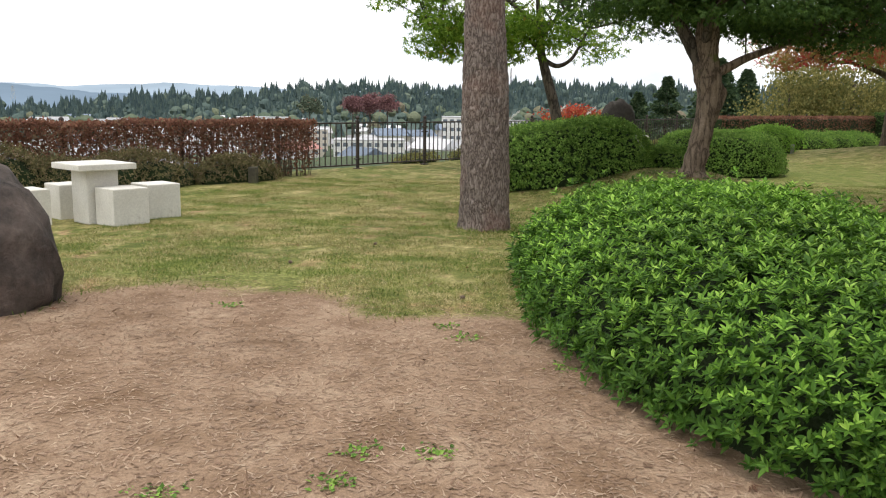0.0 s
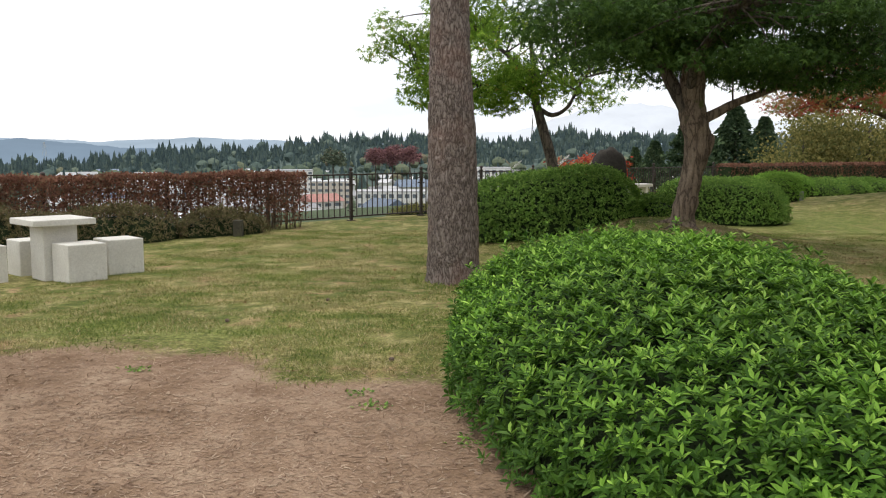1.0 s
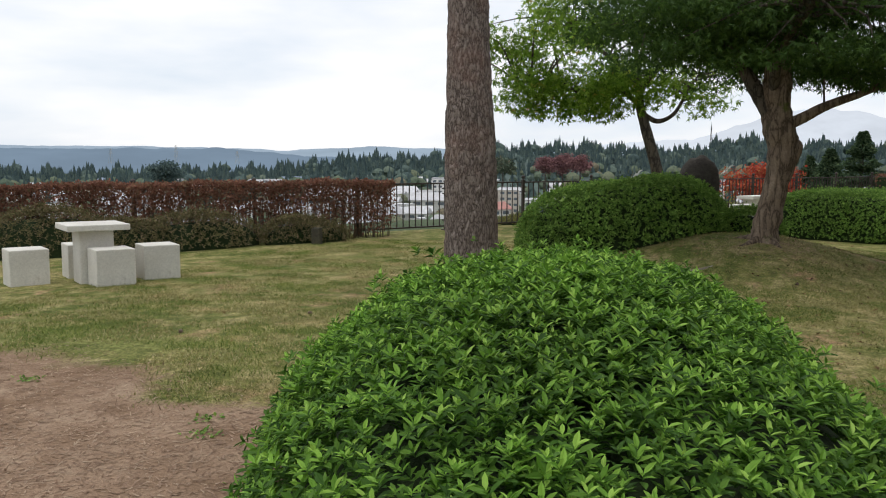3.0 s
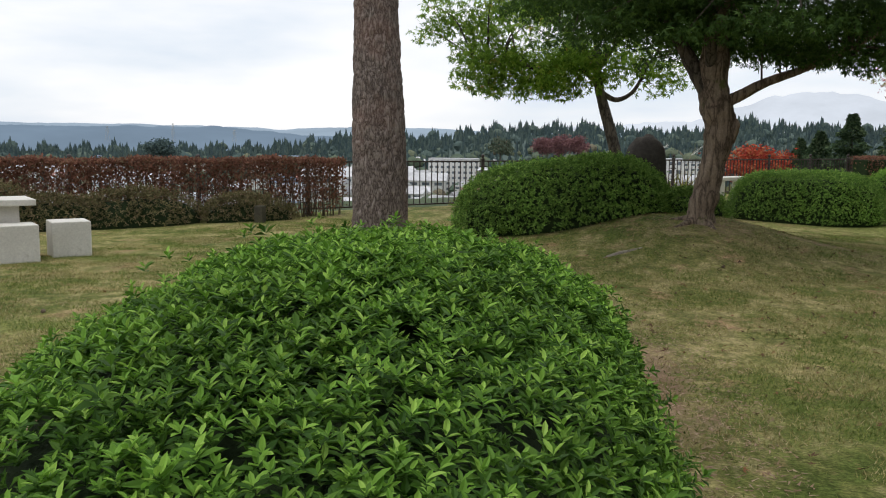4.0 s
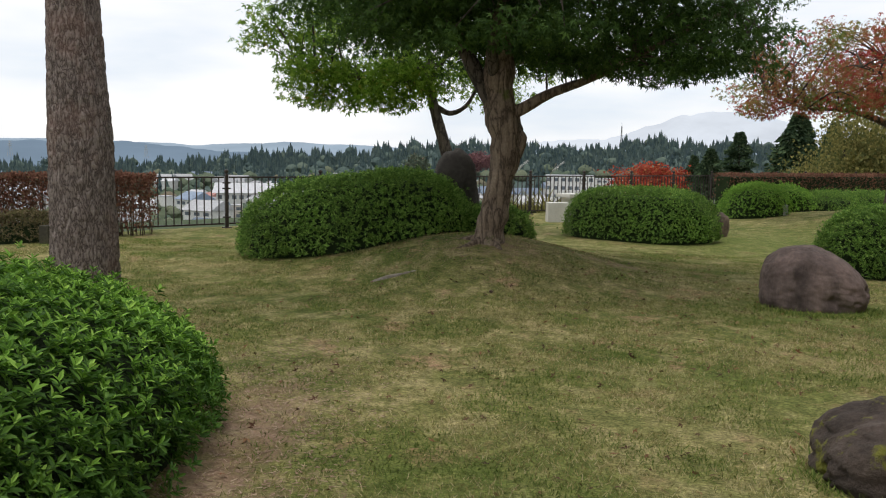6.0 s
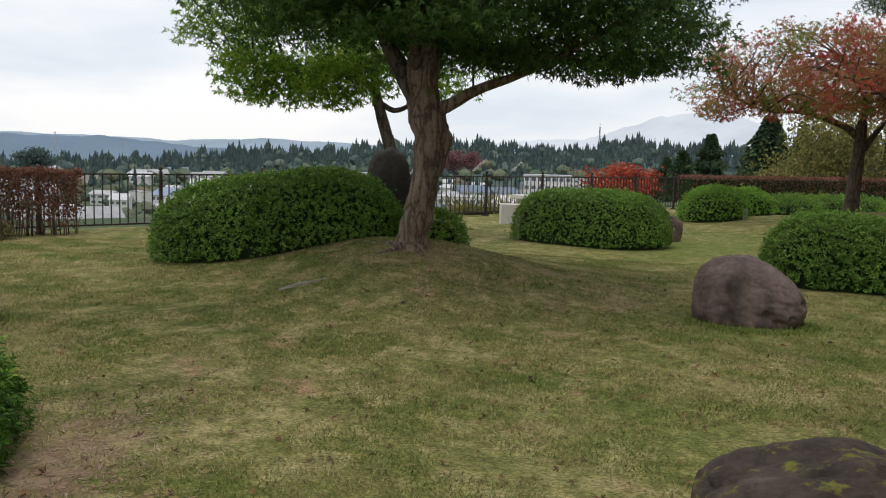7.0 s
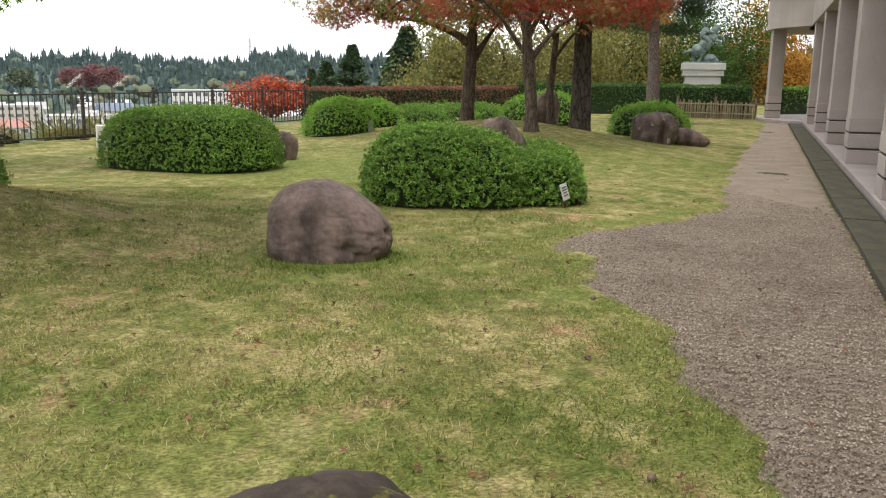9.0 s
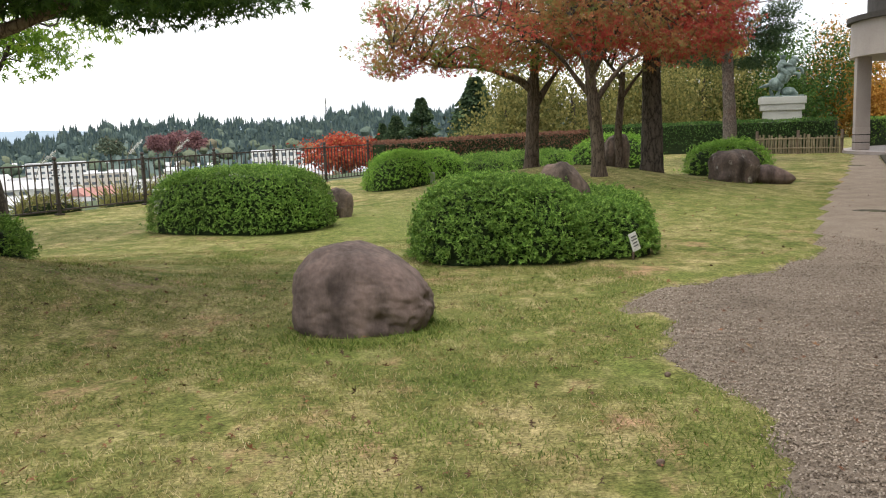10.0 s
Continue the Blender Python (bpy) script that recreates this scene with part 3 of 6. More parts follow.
# ---- bushes ----
def bush(name, foot, top, base_dip, leaves, size, material, label, seed, group="", rosette=7, rock_gap=0.0, up_lift=0.55, lump=0.10, prof=0.72, plan=2.2, young=None):
    """A clipped bush. foot: (cx, cy, half length, half width, turn) of its oval; top: height of its dome over the
    ground. young: pale leaf for upward shoots, which also paints the lit top.
    """
    rng = np.random.default_rng(seed)
    cx, cy, a, bb, turn = foot
    z0 = gz(cx, cy) - base_dip
    ob = holder(name, pose(cx, cy, z0, 0, 0, math.degrees(turn)), label, "bush", group)
    c, s = math.cos(turn), math.sin(turn)

    def local_ground(u, v):
        return ground_z(cx + u * c - v * s, cy + u * s + v * c) - z0

    # points of the dome: a superellipse in plan and in profile
    n = leaves
    w = rng.uniform(0, 2 * np.pi, n)
    h = rng.uniform(0, 1, n) ** 1.05  # 0 at the foot, 1 at the top
    ang = h * np.pi / 2
    rad = np.cos(ang) ** prof
    zz = np.sin(ang) ** 0.85
    q = 1 / (np.abs(np.cos(w)) ** plan + np.abs(np.sin(w)) ** plan) ** (1 / plan)
    lum = 1 + lump * (np.sin(3 * w + seed) * 0.5 + np.sin(5.3 * w + 2 * h + seed * 1.7) * 0.35 + np.sin(9 * w - 6 * h) * 0.22)
    u, v = a * rad * q * np.cos(w) * lum, bb * rad * q * np.sin(w) * lum
    zl = zz * top * (1 + 0.5 * lump * np.sin(2.3 * u + seed) * np.cos(2.9 * v))
    lg = local_ground(u, v)
    z = lg + 0.03 + zl * np.clip((top + 0.06 - 0.75 * np.maximum(lg, 0)) / top, 0.3, 1)
    nrm = unit(np.stack([np.cos(w) * np.cos(ang) / a, np.sin(w) * np.cos(ang) / bb, np.sin(ang) / top * 0.9], -1))
    P = np.stack([u, v, z], -1) + nrm * rng.normal(0, size * 0.75, n)[:, None]
    P = P + nrm * np.where(rng.uniform(0, 1, n) > 0.985, 1.9 * size, 0)[:, None]
    # Sunk rosettes take only the darker leaf, painting shade into the gaps.
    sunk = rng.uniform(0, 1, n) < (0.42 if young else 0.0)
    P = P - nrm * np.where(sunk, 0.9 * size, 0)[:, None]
    # rosettes: each a shoot with leaves round it
    shoot = unit(nrm * 0.8 + np.array((0, 0, up_lift)) + rng.normal(0, 0.25, (n, 3)))
    sets, new_sets = [], []
    tall = np.where(rng.uniform(0, 1, n) > 0.93, 1.35, 1.0) * rng.uniform(0.7, 1.2, n)
    ref = unit(rng.normal(0, 1, (n, 3)))
    e1 = unit(np.cross(shoot, ref))
    e2 = np.cross(shoot, e1)
    for k in range(rosette):
        f = 2.4 * k + rng.uniform(-0.3, 0.3, n)
        lift = 0.25 + 0.9 * k / rosette + rng.uniform(-0.2, 0.2, n)
        side = e1 * np.cos(f)[:, None] + e2 * np.sin(f)[:, None]
        fw = unit(side + shoot * lift[:, None])
        pp = P + shoot * (size * 0.55 * k / rosette * tall)[:, None]
        long = size * tall * rng.uniform(0.75, 1.1, n) * (1.2 if young and k < 3 else 1.0)
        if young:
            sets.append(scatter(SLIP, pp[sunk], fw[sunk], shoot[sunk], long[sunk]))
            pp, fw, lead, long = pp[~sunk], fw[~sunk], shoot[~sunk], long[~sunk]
        else:
            lead = shoot
        leaf = scatter(OVAL if young else SLIP, pp, fw, lead, long)
        # Pale leaves only where the dome faces up: young growth plus painted top light.
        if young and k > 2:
            lit_top = np.repeat(nrm[~sunk, 2] + rng.normal(0, 0.15, len(pp)) > 0.42, len(OVAL[1]))
            sets.append((leaf[0], leaf[1][~lit_top]))
            new_sets.append((leaf[0], leaf[1][lit_top]))
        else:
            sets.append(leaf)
    lv, lf = joined(*sets)
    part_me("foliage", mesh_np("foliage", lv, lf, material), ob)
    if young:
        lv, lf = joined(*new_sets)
        part_me("young_foliage", mesh_np("young_foliage", lv, lf, young), ob, "bright yellow-green young leaves, top light in their colour")
    # the dense inside that shows between the leaves, with its shade painted near-black
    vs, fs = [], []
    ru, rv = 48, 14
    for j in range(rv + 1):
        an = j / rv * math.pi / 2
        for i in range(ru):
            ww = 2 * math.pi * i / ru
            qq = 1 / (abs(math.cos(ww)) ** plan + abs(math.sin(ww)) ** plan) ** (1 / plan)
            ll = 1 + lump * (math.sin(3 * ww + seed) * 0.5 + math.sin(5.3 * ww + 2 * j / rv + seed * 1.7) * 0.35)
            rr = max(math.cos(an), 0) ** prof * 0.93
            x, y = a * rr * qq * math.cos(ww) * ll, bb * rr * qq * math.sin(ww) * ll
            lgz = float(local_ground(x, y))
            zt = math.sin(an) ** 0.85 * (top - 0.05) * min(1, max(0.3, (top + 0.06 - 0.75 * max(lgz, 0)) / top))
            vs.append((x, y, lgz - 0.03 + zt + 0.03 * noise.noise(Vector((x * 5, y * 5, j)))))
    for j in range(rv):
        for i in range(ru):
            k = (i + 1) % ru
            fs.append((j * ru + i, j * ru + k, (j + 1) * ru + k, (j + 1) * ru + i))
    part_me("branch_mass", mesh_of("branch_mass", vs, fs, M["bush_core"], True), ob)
    return ob


bush("azalea_bush", (2.16, 5.72, 2.9, 1.36, radians(97)), 0.86, 0, 15500, 0.047, M["azalea_old_shade"], "bright green azalea bush clipped into a broad dome", 3, "", 7, 0, 0.8, 0.06, 0.93, 2.8, M["azalea"])
bush("azalea_bush", (2.2, 15.5, 1.66, 1.12, radians(22)), 0.97, 0, 11500, 0.045, M["azalea_mid"], "dark green clipped azalea mound beside the tree", 5, "azaleas on the lawn", 6, 0, 0.6, 0.07, 0.56, 2.5)
bush("azalea_bush", (4.15, 15.9, 0.62, 0.6, radians(20)), 0.42, 0, 2200, 0.045, M["azalea_mid"], "small dark azalea behind the leaning tree", 6, "azaleas on the lawn", 5)
bush("azalea_bush", (6.76, 21.05, 1.52, 0.88, radians(-28)), 0.96, 0, 10000, 0.042, M["azalea_mid"], "long box-clipped azalea bush near the iron fence", 7, "azaleas on the lawn", 5, 0, 0.6, 0.06, 0.40, 3.0)
bush("azalea_bush", (10.65, 28.4, 0.95, 0.85, radians(15)), 0.85, 0, 3200, 0.05, M["azalea"], "round green azalea beside a small concrete marker", 8, "azaleas on the lawn", 5)
bush("azalea_bush", (12.1, 30.8, 0.8, 0.8, 0), 0.72, 0, 1800, 0.06, M["azalea"], "round green azalea in a row along the hedge", 9, "azaleas on the lawn", 5)
bush("azalea_bush", (10.02, 16.2, 1.06, 0.98, radians(-12)), 0.90, 0, 9000, 0.042, M["azalea_mid"], "wide green azalea bush around a brown boulder", 10, "azaleas on the lawn", 6, 0, 0.6, 0.08, 0.58, 2.4)
bush("azalea_bush", (10.95, 15.98, 0.86, 0.62, radians(0)), 0.60, 0, 5000, 0.042, M["azalea_mid"], "low azalea bush before a brown boulder", 17, "azaleas on the lawn", 6, 0, 0.6, 0.10, 0.58, 2.4)
bush("azalea_bush", (11.42, 16.85, 0.76, 0.76, radians(0)), 0.66, 0, 4500, 0.042, M["azalea_mid"], "low azalea bush behind a brown boulder", 11, "azaleas on the lawn", 6, 0, 0.6, 0.08, 0.6, 2.4)
bush("azalea_bush", (19.4, 27.2, 1.1, 0.9, radians(-20)), 0.85, 0, 2400, 0.06, M["azalea"], "round green azalea behind two boulders", 12, "azaleas on the lawn", 5)
bush("azalea_bush", (18.6, 33.0, 1.5, 0.9, radians(-20)), 1.0, 0, 2200, 0.07, M["azalea"], "round light green azalea under the pines", 13, "azaleas on the lawn", 4)
for k, (bx, by) in enumerate(((14.2, 33.6), (15.9, 35.2), (17.5, 36.8))):
    bush("azalea_bush", (bx, by, 1.35, 0.9, radians(40)), 0.52, 0, 2200, 0.07, M["azalea_mid"], "low azalea bush in a row before the red hedge", 14 + k, "azalea row", 4)


# ---- boulders ----
def boulder(name, at, size, turn, material, label, seed, cat="rock", power=2.6, lean=(0, 0), sub=5, squash=0.25, ridge=0.0, rough=1.0, slope=(0.0, 0.0), dents=()):
    """A stone from a rounded block. slope: how much its top falls towards +x and -x; dents: (x, y, z, reach, depth) in the block's own unit size."""
    bm = bmesh.new()
    bmesh.ops.create_icosphere(bm, subdivisions=sub, radius=1.0)
    sd = Vector((seed * 3.7, seed * 1.3, seed * 2.1))
    for v in bm.verts:
        p = v.co.copy()
        k = (abs(p.x) ** power + abs(p.y) ** power + abs(p.z) ** power) ** (-1 / power)
        p *= k
        r = 1 + rough * (0.16 * noise.noise(p * 0.9 + sd) + 0.08 * noise.noise(p * 2.3 + sd) + 0.02 * noise.fractal(p * 6 + sd, 1, 2, 4))
        c = noise.noise(p * 1.7 + sd * 2)
        r -= (0.075 if ridge else 0.015) * max(0, 0.08 - abs(c)) / 0.08
        r += rough * 0.055 * noise.noise(p * 3.7 + sd) + 0.016 * noise.noise(p * 11 + sd)
        if ridge:
            e = noise.voronoi(p * 1.5 + sd)[0]
            r += 0.10 * (min(0.35, e[1] - e[0]) - 0.2)
        for dx, dy, dz, reach, depth in dents:
            r -= depth * math.exp(-((p - Vector((dx, dy, dz))).length / reach) ** 2)
        p *= r
        if p.z > -0.5:
            p.z = -0.5 + (p.z + 0.5) * (1 - slope[0] * max(0, p.x) ** 1.4 - slope[1] * max(0, -p.x) ** 1.4)
        p.x += lean[0] * p.z
        p.y += lean[1] * p.z
        v.co = Vector((p.x * size[0], p.y * size[1], (p.z + 1 - squash) * size[2]))
    me = bpy.data.meshes.new(name)
    bm.to_mesh(me)
    bm.free()
    me.materials.append(material)
    me.polygons.foreach_set("use_smooth", [True] * len(me.polygons))
    ob = new(name, me)
    ob.matrix_world = pose(at[0], at[1], gz(at[0], at[1]) - 0.04, 0, 0, turn)
    return tagged(ob, label, cat)


boulder("boulder", (-3.50, 5.95), (0.80, 0.7, 0.66), 20, M["dark_stone"], "tall brown boulder standing on bare soil", 1, "rock", 2.4, (-0.15, 0), 4, 0.3, 1)
boulder("boulder", (6.93, 7.60), (0.50, 0.40, 0.285), 4, M["mossy_stone"], "low brown boulder with moss patches on the lawn", 23, "rock", 2.7, (0.14, 0.1), 5, 0.35, 1, 0.55, (0.10, 0.22), ((-0.45, 0.0, 0.95, 0.50, 0.20), (-0.1, -0.5, 0.85, 0.22, 0.10), (0.25, -0.75, 0.6, 0.18, 0.08), (-0.5, -0.7, 0.55, 0.2, -0.05)))
boulder("boulder", (7.94, 13.05), (0.55, 0.43, 0.42), -14, M["red_stone"], "reddish-brown rounded boulder on the lawn", 51, "rock", 2.9, (-0.05, 0.08), 6, 0.32, 0, 0.45, (0.32, 0.06), ((0.40, -0.90, -0.28, 0.16, 0.17), (0.58, -0.85, -0.48, 0.13, 0.15), (0.76, -0.72, -0.28, 0.07, 0.13), (0.92, -0.30, 0.15, 0.12, 0.14), (-0.42, -0.95, -0.10, 0.05, 0.06), (-0.72, -0.7, 0.0, 0.10, 0.05), (0.1, -0.3, 0.95, 0.3, 0.05)))
boulder("boulder", (10.98, 16.72), (0.37, 0.33, 0.60), 0, M["stone"], "brown boulder rising out of an azalea bush", 4, "rock", 2.3, (-0.1, 0), 4, 0.15)
boulder("boulder", (8.55, 22.15), (0.26, 0.24, 0.33), 0, M["stone"], "small brown stone at the end of a clipped bush", 5, "rock", 2.3, (0, 0), 4)
boulder("boulder", (17.35, 23.5), (0.52, 0.44, 0.40), 15, M["lichen_stone"], "squarish brown boulder with pale lichen", 6, "rock", 3.2, (0, 0), 4, 0.2)
boulder("boulder", (18.5, 23.85), (0.52, 0.38, 0.26), -12, M["red_stone"], "low flat brown boulder beside a larger one", 7, "rock", 2.4, (-0.2, 0), 4, 0.2, 0, 0.6, (0.4, 0.0))
boulder("boulder", (16.35, 27.6), (0.36, 0.3, 0.55), 0, M["stone"], "upright brown stone beneath the maples", 8, "rock", 2.6, (0.1, 0), 4, 0.15)
boulder("standing_stone", (3.46, 16.85), (0.36, 0.2, 0.80), 8, M["stone_dark"], "tall dark standing stone with a rounded top", 9, "stone", 3.2, (0.04, 0), 4, 0.12)


# ---- trees ----
def trunk_part(name, points, radii, material, parent, seg=20, rough=0.10, freq=3.0, n=26, flare=None, label=""):
    line = smooth_line(points, n)
    rad = np.interp(np.linspace(0, 1, n), np.linspace(0, 1, len(radii)), radii)
    if flare:
        rad = rad + flare * np.exp(-np.linspace(0, 1, n) * 14)
    v, f = sweep(line, rad, seg, rough, freq, len(parent.children))
    me = mesh_of(name, v, [tuple(dict.fromkeys(int(a) for a in q)) for q in f], material, True)
    return part_me(name, me, parent, label)


def crown(parent, nodes, ell, tips, per_tip, size, material, seed, pad=(0.55, 0.55, 0.16), template=STAR, low=0.0, name="crown", twig=None, droop=0.2, hollow=0.35):
    """Leaves in pads at the ends of thin branches, that grow from the limbs' nodes to places within an ellipsoid."""
    rng = np.random.default_rng(seed)
    c, r = np.array(ell[:3]), np.array(ell[3:])
    lines, leaf_sets = [], []
    nod = np.array([tuple(p) for p in nodes])
    count = 0
    while count < tips:
        p = rng.uniform(-1, 1, 3)
        d = np.linalg.norm(p)
        if d > 1 or d < hollow or p[2] < low:
            continue
        count += 1
        tip = c + p * r
        k = np.argmin(np.linalg.norm(nod - tip, axis=1) + rng.uniform(0, 0.6, len(nod)))
        start = nod[k]
        mid = (start + tip) / 2 + rng.normal(0, 0.12, 3) + np.array((0, 0, 0.10 * np.linalg.norm(tip - start)))
        ln = smooth_line([start, mid, tip], 6)
        reach = np.linalg.norm(tip - start)
        lines.append((ln, np.linspace(0.010 + 0.012 * min(reach, 2.5), 0.005, 6), 5, 0.0))
        m = int(per_tip * rng.uniform(0.6, 1.4))
        o = rng.normal(0, 0.55, (m, 3))
        o = o / np.maximum(1, np.linalg.norm(o, axis=1, keepdims=True)) * np.array(pad)
        o[:, 2] -= droop * (o[:, 0] ** 2 + o[:, 1] ** 2)
        pos = tip + o
        fw = unit(np.concatenate([rng.normal(0, 1, (m, 2)), rng.normal(-0.7, 0.45, (m, 1))], 1))
        up = unit(np.concatenate([rng.normal(0, 0.9, (m, 2)), np.ones((m, 1))], 1))
        leaf_sets.append(scatter(template, pos, fw, up, size * rng.uniform(0.6, 1.2, m)))
    tagged(part_me("twig_work", sweep_mesh("twig_work", lines, twig or M["dark_bark"]), parent), kind="stuff")
    v, f = joined(*leaf_sets)
    return part_me(name, mesh_np(name, v, f, material), parent)


def tree(name, at, label, category="tree", group=""):
    return holder(name, pose(at[0], at[1], gz(*at) - 0.03), label, category, group)


# the pine whose bare trunk stands on the lawn
pine = tree("pine_tree", (0.62, 10.74), "tall pine with a straight reddish-grey scaly trunk")
pl = smooth_line([(0, 0, -0.1), (0, 0, 0.3), (-0.02, 0, 1.7), (-0.05, 0, 2.8), (-0.05, 0, 5), (0.05, 0.1, 9)], 300)
prad = np.interp(np.linspace(0, 1, 300), (0, 0.03, 0.09, 0.2, 0.4, 1), (0.46, 0.395, 0.335, 0.305, 0.28, 0.14))
pv, pf = sweep(pl, prad, 96, 0.0)
for i in range(len(pv)):
    p = Vector(pv[i])
    q = Vector((p.x * 17, p.y * 17, p.z * 4.2)) + noise.noise_vector(p * 6) * 0.7
    cell = noise.voronoi(q)[0]
    rr = 0.026 * min(0.5, cell[1] - cell[0]) + 0.008 * noise.fractal(p * 9, 1, 2, 3)
    ctr = pl[min(i // 96, 299)]
    o = Vector((p.x - ctr.x, p.y - ctr.y, 0))
    if o.length > 0.01:
        pv[i] = p + o.normalized() * rr
part_me("trunk", mesh_of("trunk", pv, [tuple(dict.fromkeys(int(a) for a in q)) for q in pf], M["pine_bark"], True), pine)
pn = [Vector((0, 0, 8.2)) + Vector((math.cos(w), math.sin(w), 0.1 * k)) * (0.6 + 0.3 * k) for k in range(3) for w in np.linspace(0, 6, 6)]
crown(pine, pn, (0, 0, 9.4, 2.6, 2.6, 1.5), 60, 220, 0.16, M["conifer_leaf"], 21, (0.5, 0.5, 0.2), NEEDLE)

# the leaning tree on the mound
big = tree("maple_tree", (4.15, 14.2), "leaning maple with knotty trunk and dark spreading crown on a mound")
trunk_part("trunk", [(0.06, 0, -0.1), (0.09, 0, 0.15), (0.14, 0, 0.45), (0.20, 0, 0.8), (0.25, 0, 1.15), (0.27, 0, 1.36), (0.21, 0, 1.58), (0.16, 0, 1.85), (0.15, 0, 2.15), (0.18, 0, 2.7), (0.25, 0.1, 3.5)], (0.20, 0.18, 0.17, 0.165, 0.185, 0.215, 0.225, 0.20, 0.19, 0.16, 0.10), M["pale_bark"], big, 56, 0.20, 4.0, 90, 0.06)
trunk_part("burl", [(0.34, -0.02, 0.98), (0.40, -0.03, 1.18), (0.43, -0.03, 1.33), (0.38, 0, 1.45)], (0.05, 0.095, 0.105, 0.05), M["pale_bark"], big, 20, 0.2, 6, 14)
limbs = [
    [(0.22, 0, 1.60), (0.45, -0.04, 1.72), (0.85, -0.1, 1.93), (1.4, -0.1, 2.14), (2.1, -0.2, 2.5), (2.9, -0.3, 2.9)],
    [(0.12, 0, 1.75), (-0.10, 0.0, 2.1), (-0.32, 0.05, 2.5), (-0.6, 0.1, 3.0), (-1.2, 0.2, 3.5)],
    [(0.15, 0, 2.2), (0.35, 0.2, 2.7), (0.9, 0.5, 3.3), (1.7, 0.8, 3.7)],
    [(0.1, 0, 2.0), (0.1, -0.5, 2.6), (0.3, -1.2, 3.0), (0.4, -2.0, 3.3)],
    [(0.15, 0.1, 2.4), (-0.1, 0.7, 3.0), (-0.3, 1.6, 3.5)],
]
big_nodes = [Vector((0.18, 0.05, 3.0))]
for k, pts in enumerate(limbs):
    r0 = (0.09, 0.135, 0.08, 0.08, 0.08)[k]
    # Limbs within the crown wear darker bark, shade put into their colour.
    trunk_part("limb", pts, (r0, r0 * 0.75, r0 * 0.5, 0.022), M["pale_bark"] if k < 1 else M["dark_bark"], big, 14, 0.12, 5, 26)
    big_nodes += smooth_line(pts, 12)[4:]
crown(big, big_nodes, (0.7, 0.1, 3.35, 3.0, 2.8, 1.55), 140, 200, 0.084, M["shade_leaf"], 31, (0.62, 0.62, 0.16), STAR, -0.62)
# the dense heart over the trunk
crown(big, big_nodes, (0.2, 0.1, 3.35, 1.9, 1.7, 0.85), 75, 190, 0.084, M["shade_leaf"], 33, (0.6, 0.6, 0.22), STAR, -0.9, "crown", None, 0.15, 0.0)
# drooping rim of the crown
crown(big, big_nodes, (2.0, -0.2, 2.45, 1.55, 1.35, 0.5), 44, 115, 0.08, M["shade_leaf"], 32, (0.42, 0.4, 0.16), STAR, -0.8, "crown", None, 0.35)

for pts in ([(-0.02, -0.1), (-0.2, -0.28), (-0.4, -0.42)], [(0.14, -0.1), (0.22, -0.28), (0.3, -0.45)], [(-0.05, 0.0), (-0.25, 0.05), (-0.45, 0.1)]):
    pts = [(x, y, gz(4.15 + x, 14.2 + y) - gz(4.15, 14.2) + (0.05, 0.012, -0.01)[i]) for i, (x, y) in enumerate(pts)]
    trunk_part("root", pts, (0.075, 0.04, 0.015), M["pale_bark"], big, 10, 0.15, 6, 16)

# a weathered root bared on the mound's slope
bare_root = [(-0.5, -0.85), (-0.7, -1.08), (-1.0, -1.32), (-1.22, -1.52), (-1.5, -1.7)]
bare_root = [(x, y, gz(4.15 + x, 14.2 + y) - gz(4.15, 14.2) + (-0.03, 0.0, 0.012, -0.005, -0.04)[i]) for i, (x, y) in enumerate(bare_root)]
trunk_part("bare_root", bare_root, (0.02, 0.03, 0.045, 0.03, 0.012), M["grey_wood"], big, 10, 0.3, 6, 30, None, "grey weathered surface root")

# the slender maple by the fence
slim = tree("maple_tree", (2.95, 21.2), "slender green maple leaning over the iron fence")
trunk_part("trunk", [(0, 0, -0.1), (0.0, 0, 0.6), (-0.12, 0, 1.4), (-0.36, 0, 2.25), (-0.55, 0, 2.95), (-0.6, 0, 3.6), (-0.7, 0, 4.4)], (0.16, 0.145, 0.13, 0.12, 0.10, 0.07, 0.04), M["dark_bark"], slim, 18, 0.08, 4, 40, 0.06)
slim_nodes = []
for pts in (
    [(-0.5, 0, 2.75), (-0.15, 0, 2.58), (0.2, 0, 2.75), (0.45, 0, 3.2), (0.7, 0, 3.6)],
    [(-0.55, 0, 2.95), (-1.0, -0.1, 3.25), (-1.6, -0.2, 3.2), (-2.4, -0.3, 3.35), (-3.3, -0.4, 3.5)],
    [(-0.58, 0, 3.2), (-0.2, -0.4, 3.7), (0.3, -0.8, 4.1)],
    [(-0.6, 0, 3.4), (-1.2, 0.2, 4.0), (-2.0, 0.4, 4.6), (-2.6, 0.5, 5.0)],
):
    trunk_part("limb", pts, (0.065, 0.05, 0.035, 0.018), M["dark_bark"], slim, 10, 0.08, 5, 22)
    slim_nodes += smooth_line(pts, 12)[3:]
crown(slim, slim_nodes, (-1.05, 0, 4.2, 3.3, 2.2, 1.55), 92, 105, 0.125, M["maple_leaf"], 41, (0.5, 0.45, 0.28), STAR, -0.85, "crown", None, 0.3)
crown(slim, slim_nodes, (-2.1, -0.3, 3.2, 2.2, 1.2, 0.5), 38, 95, 0.125, M["maple_leaf"], 42, (0.42, 0.4, 0.26), STAR, -0.9, "crown", None, 0.4)


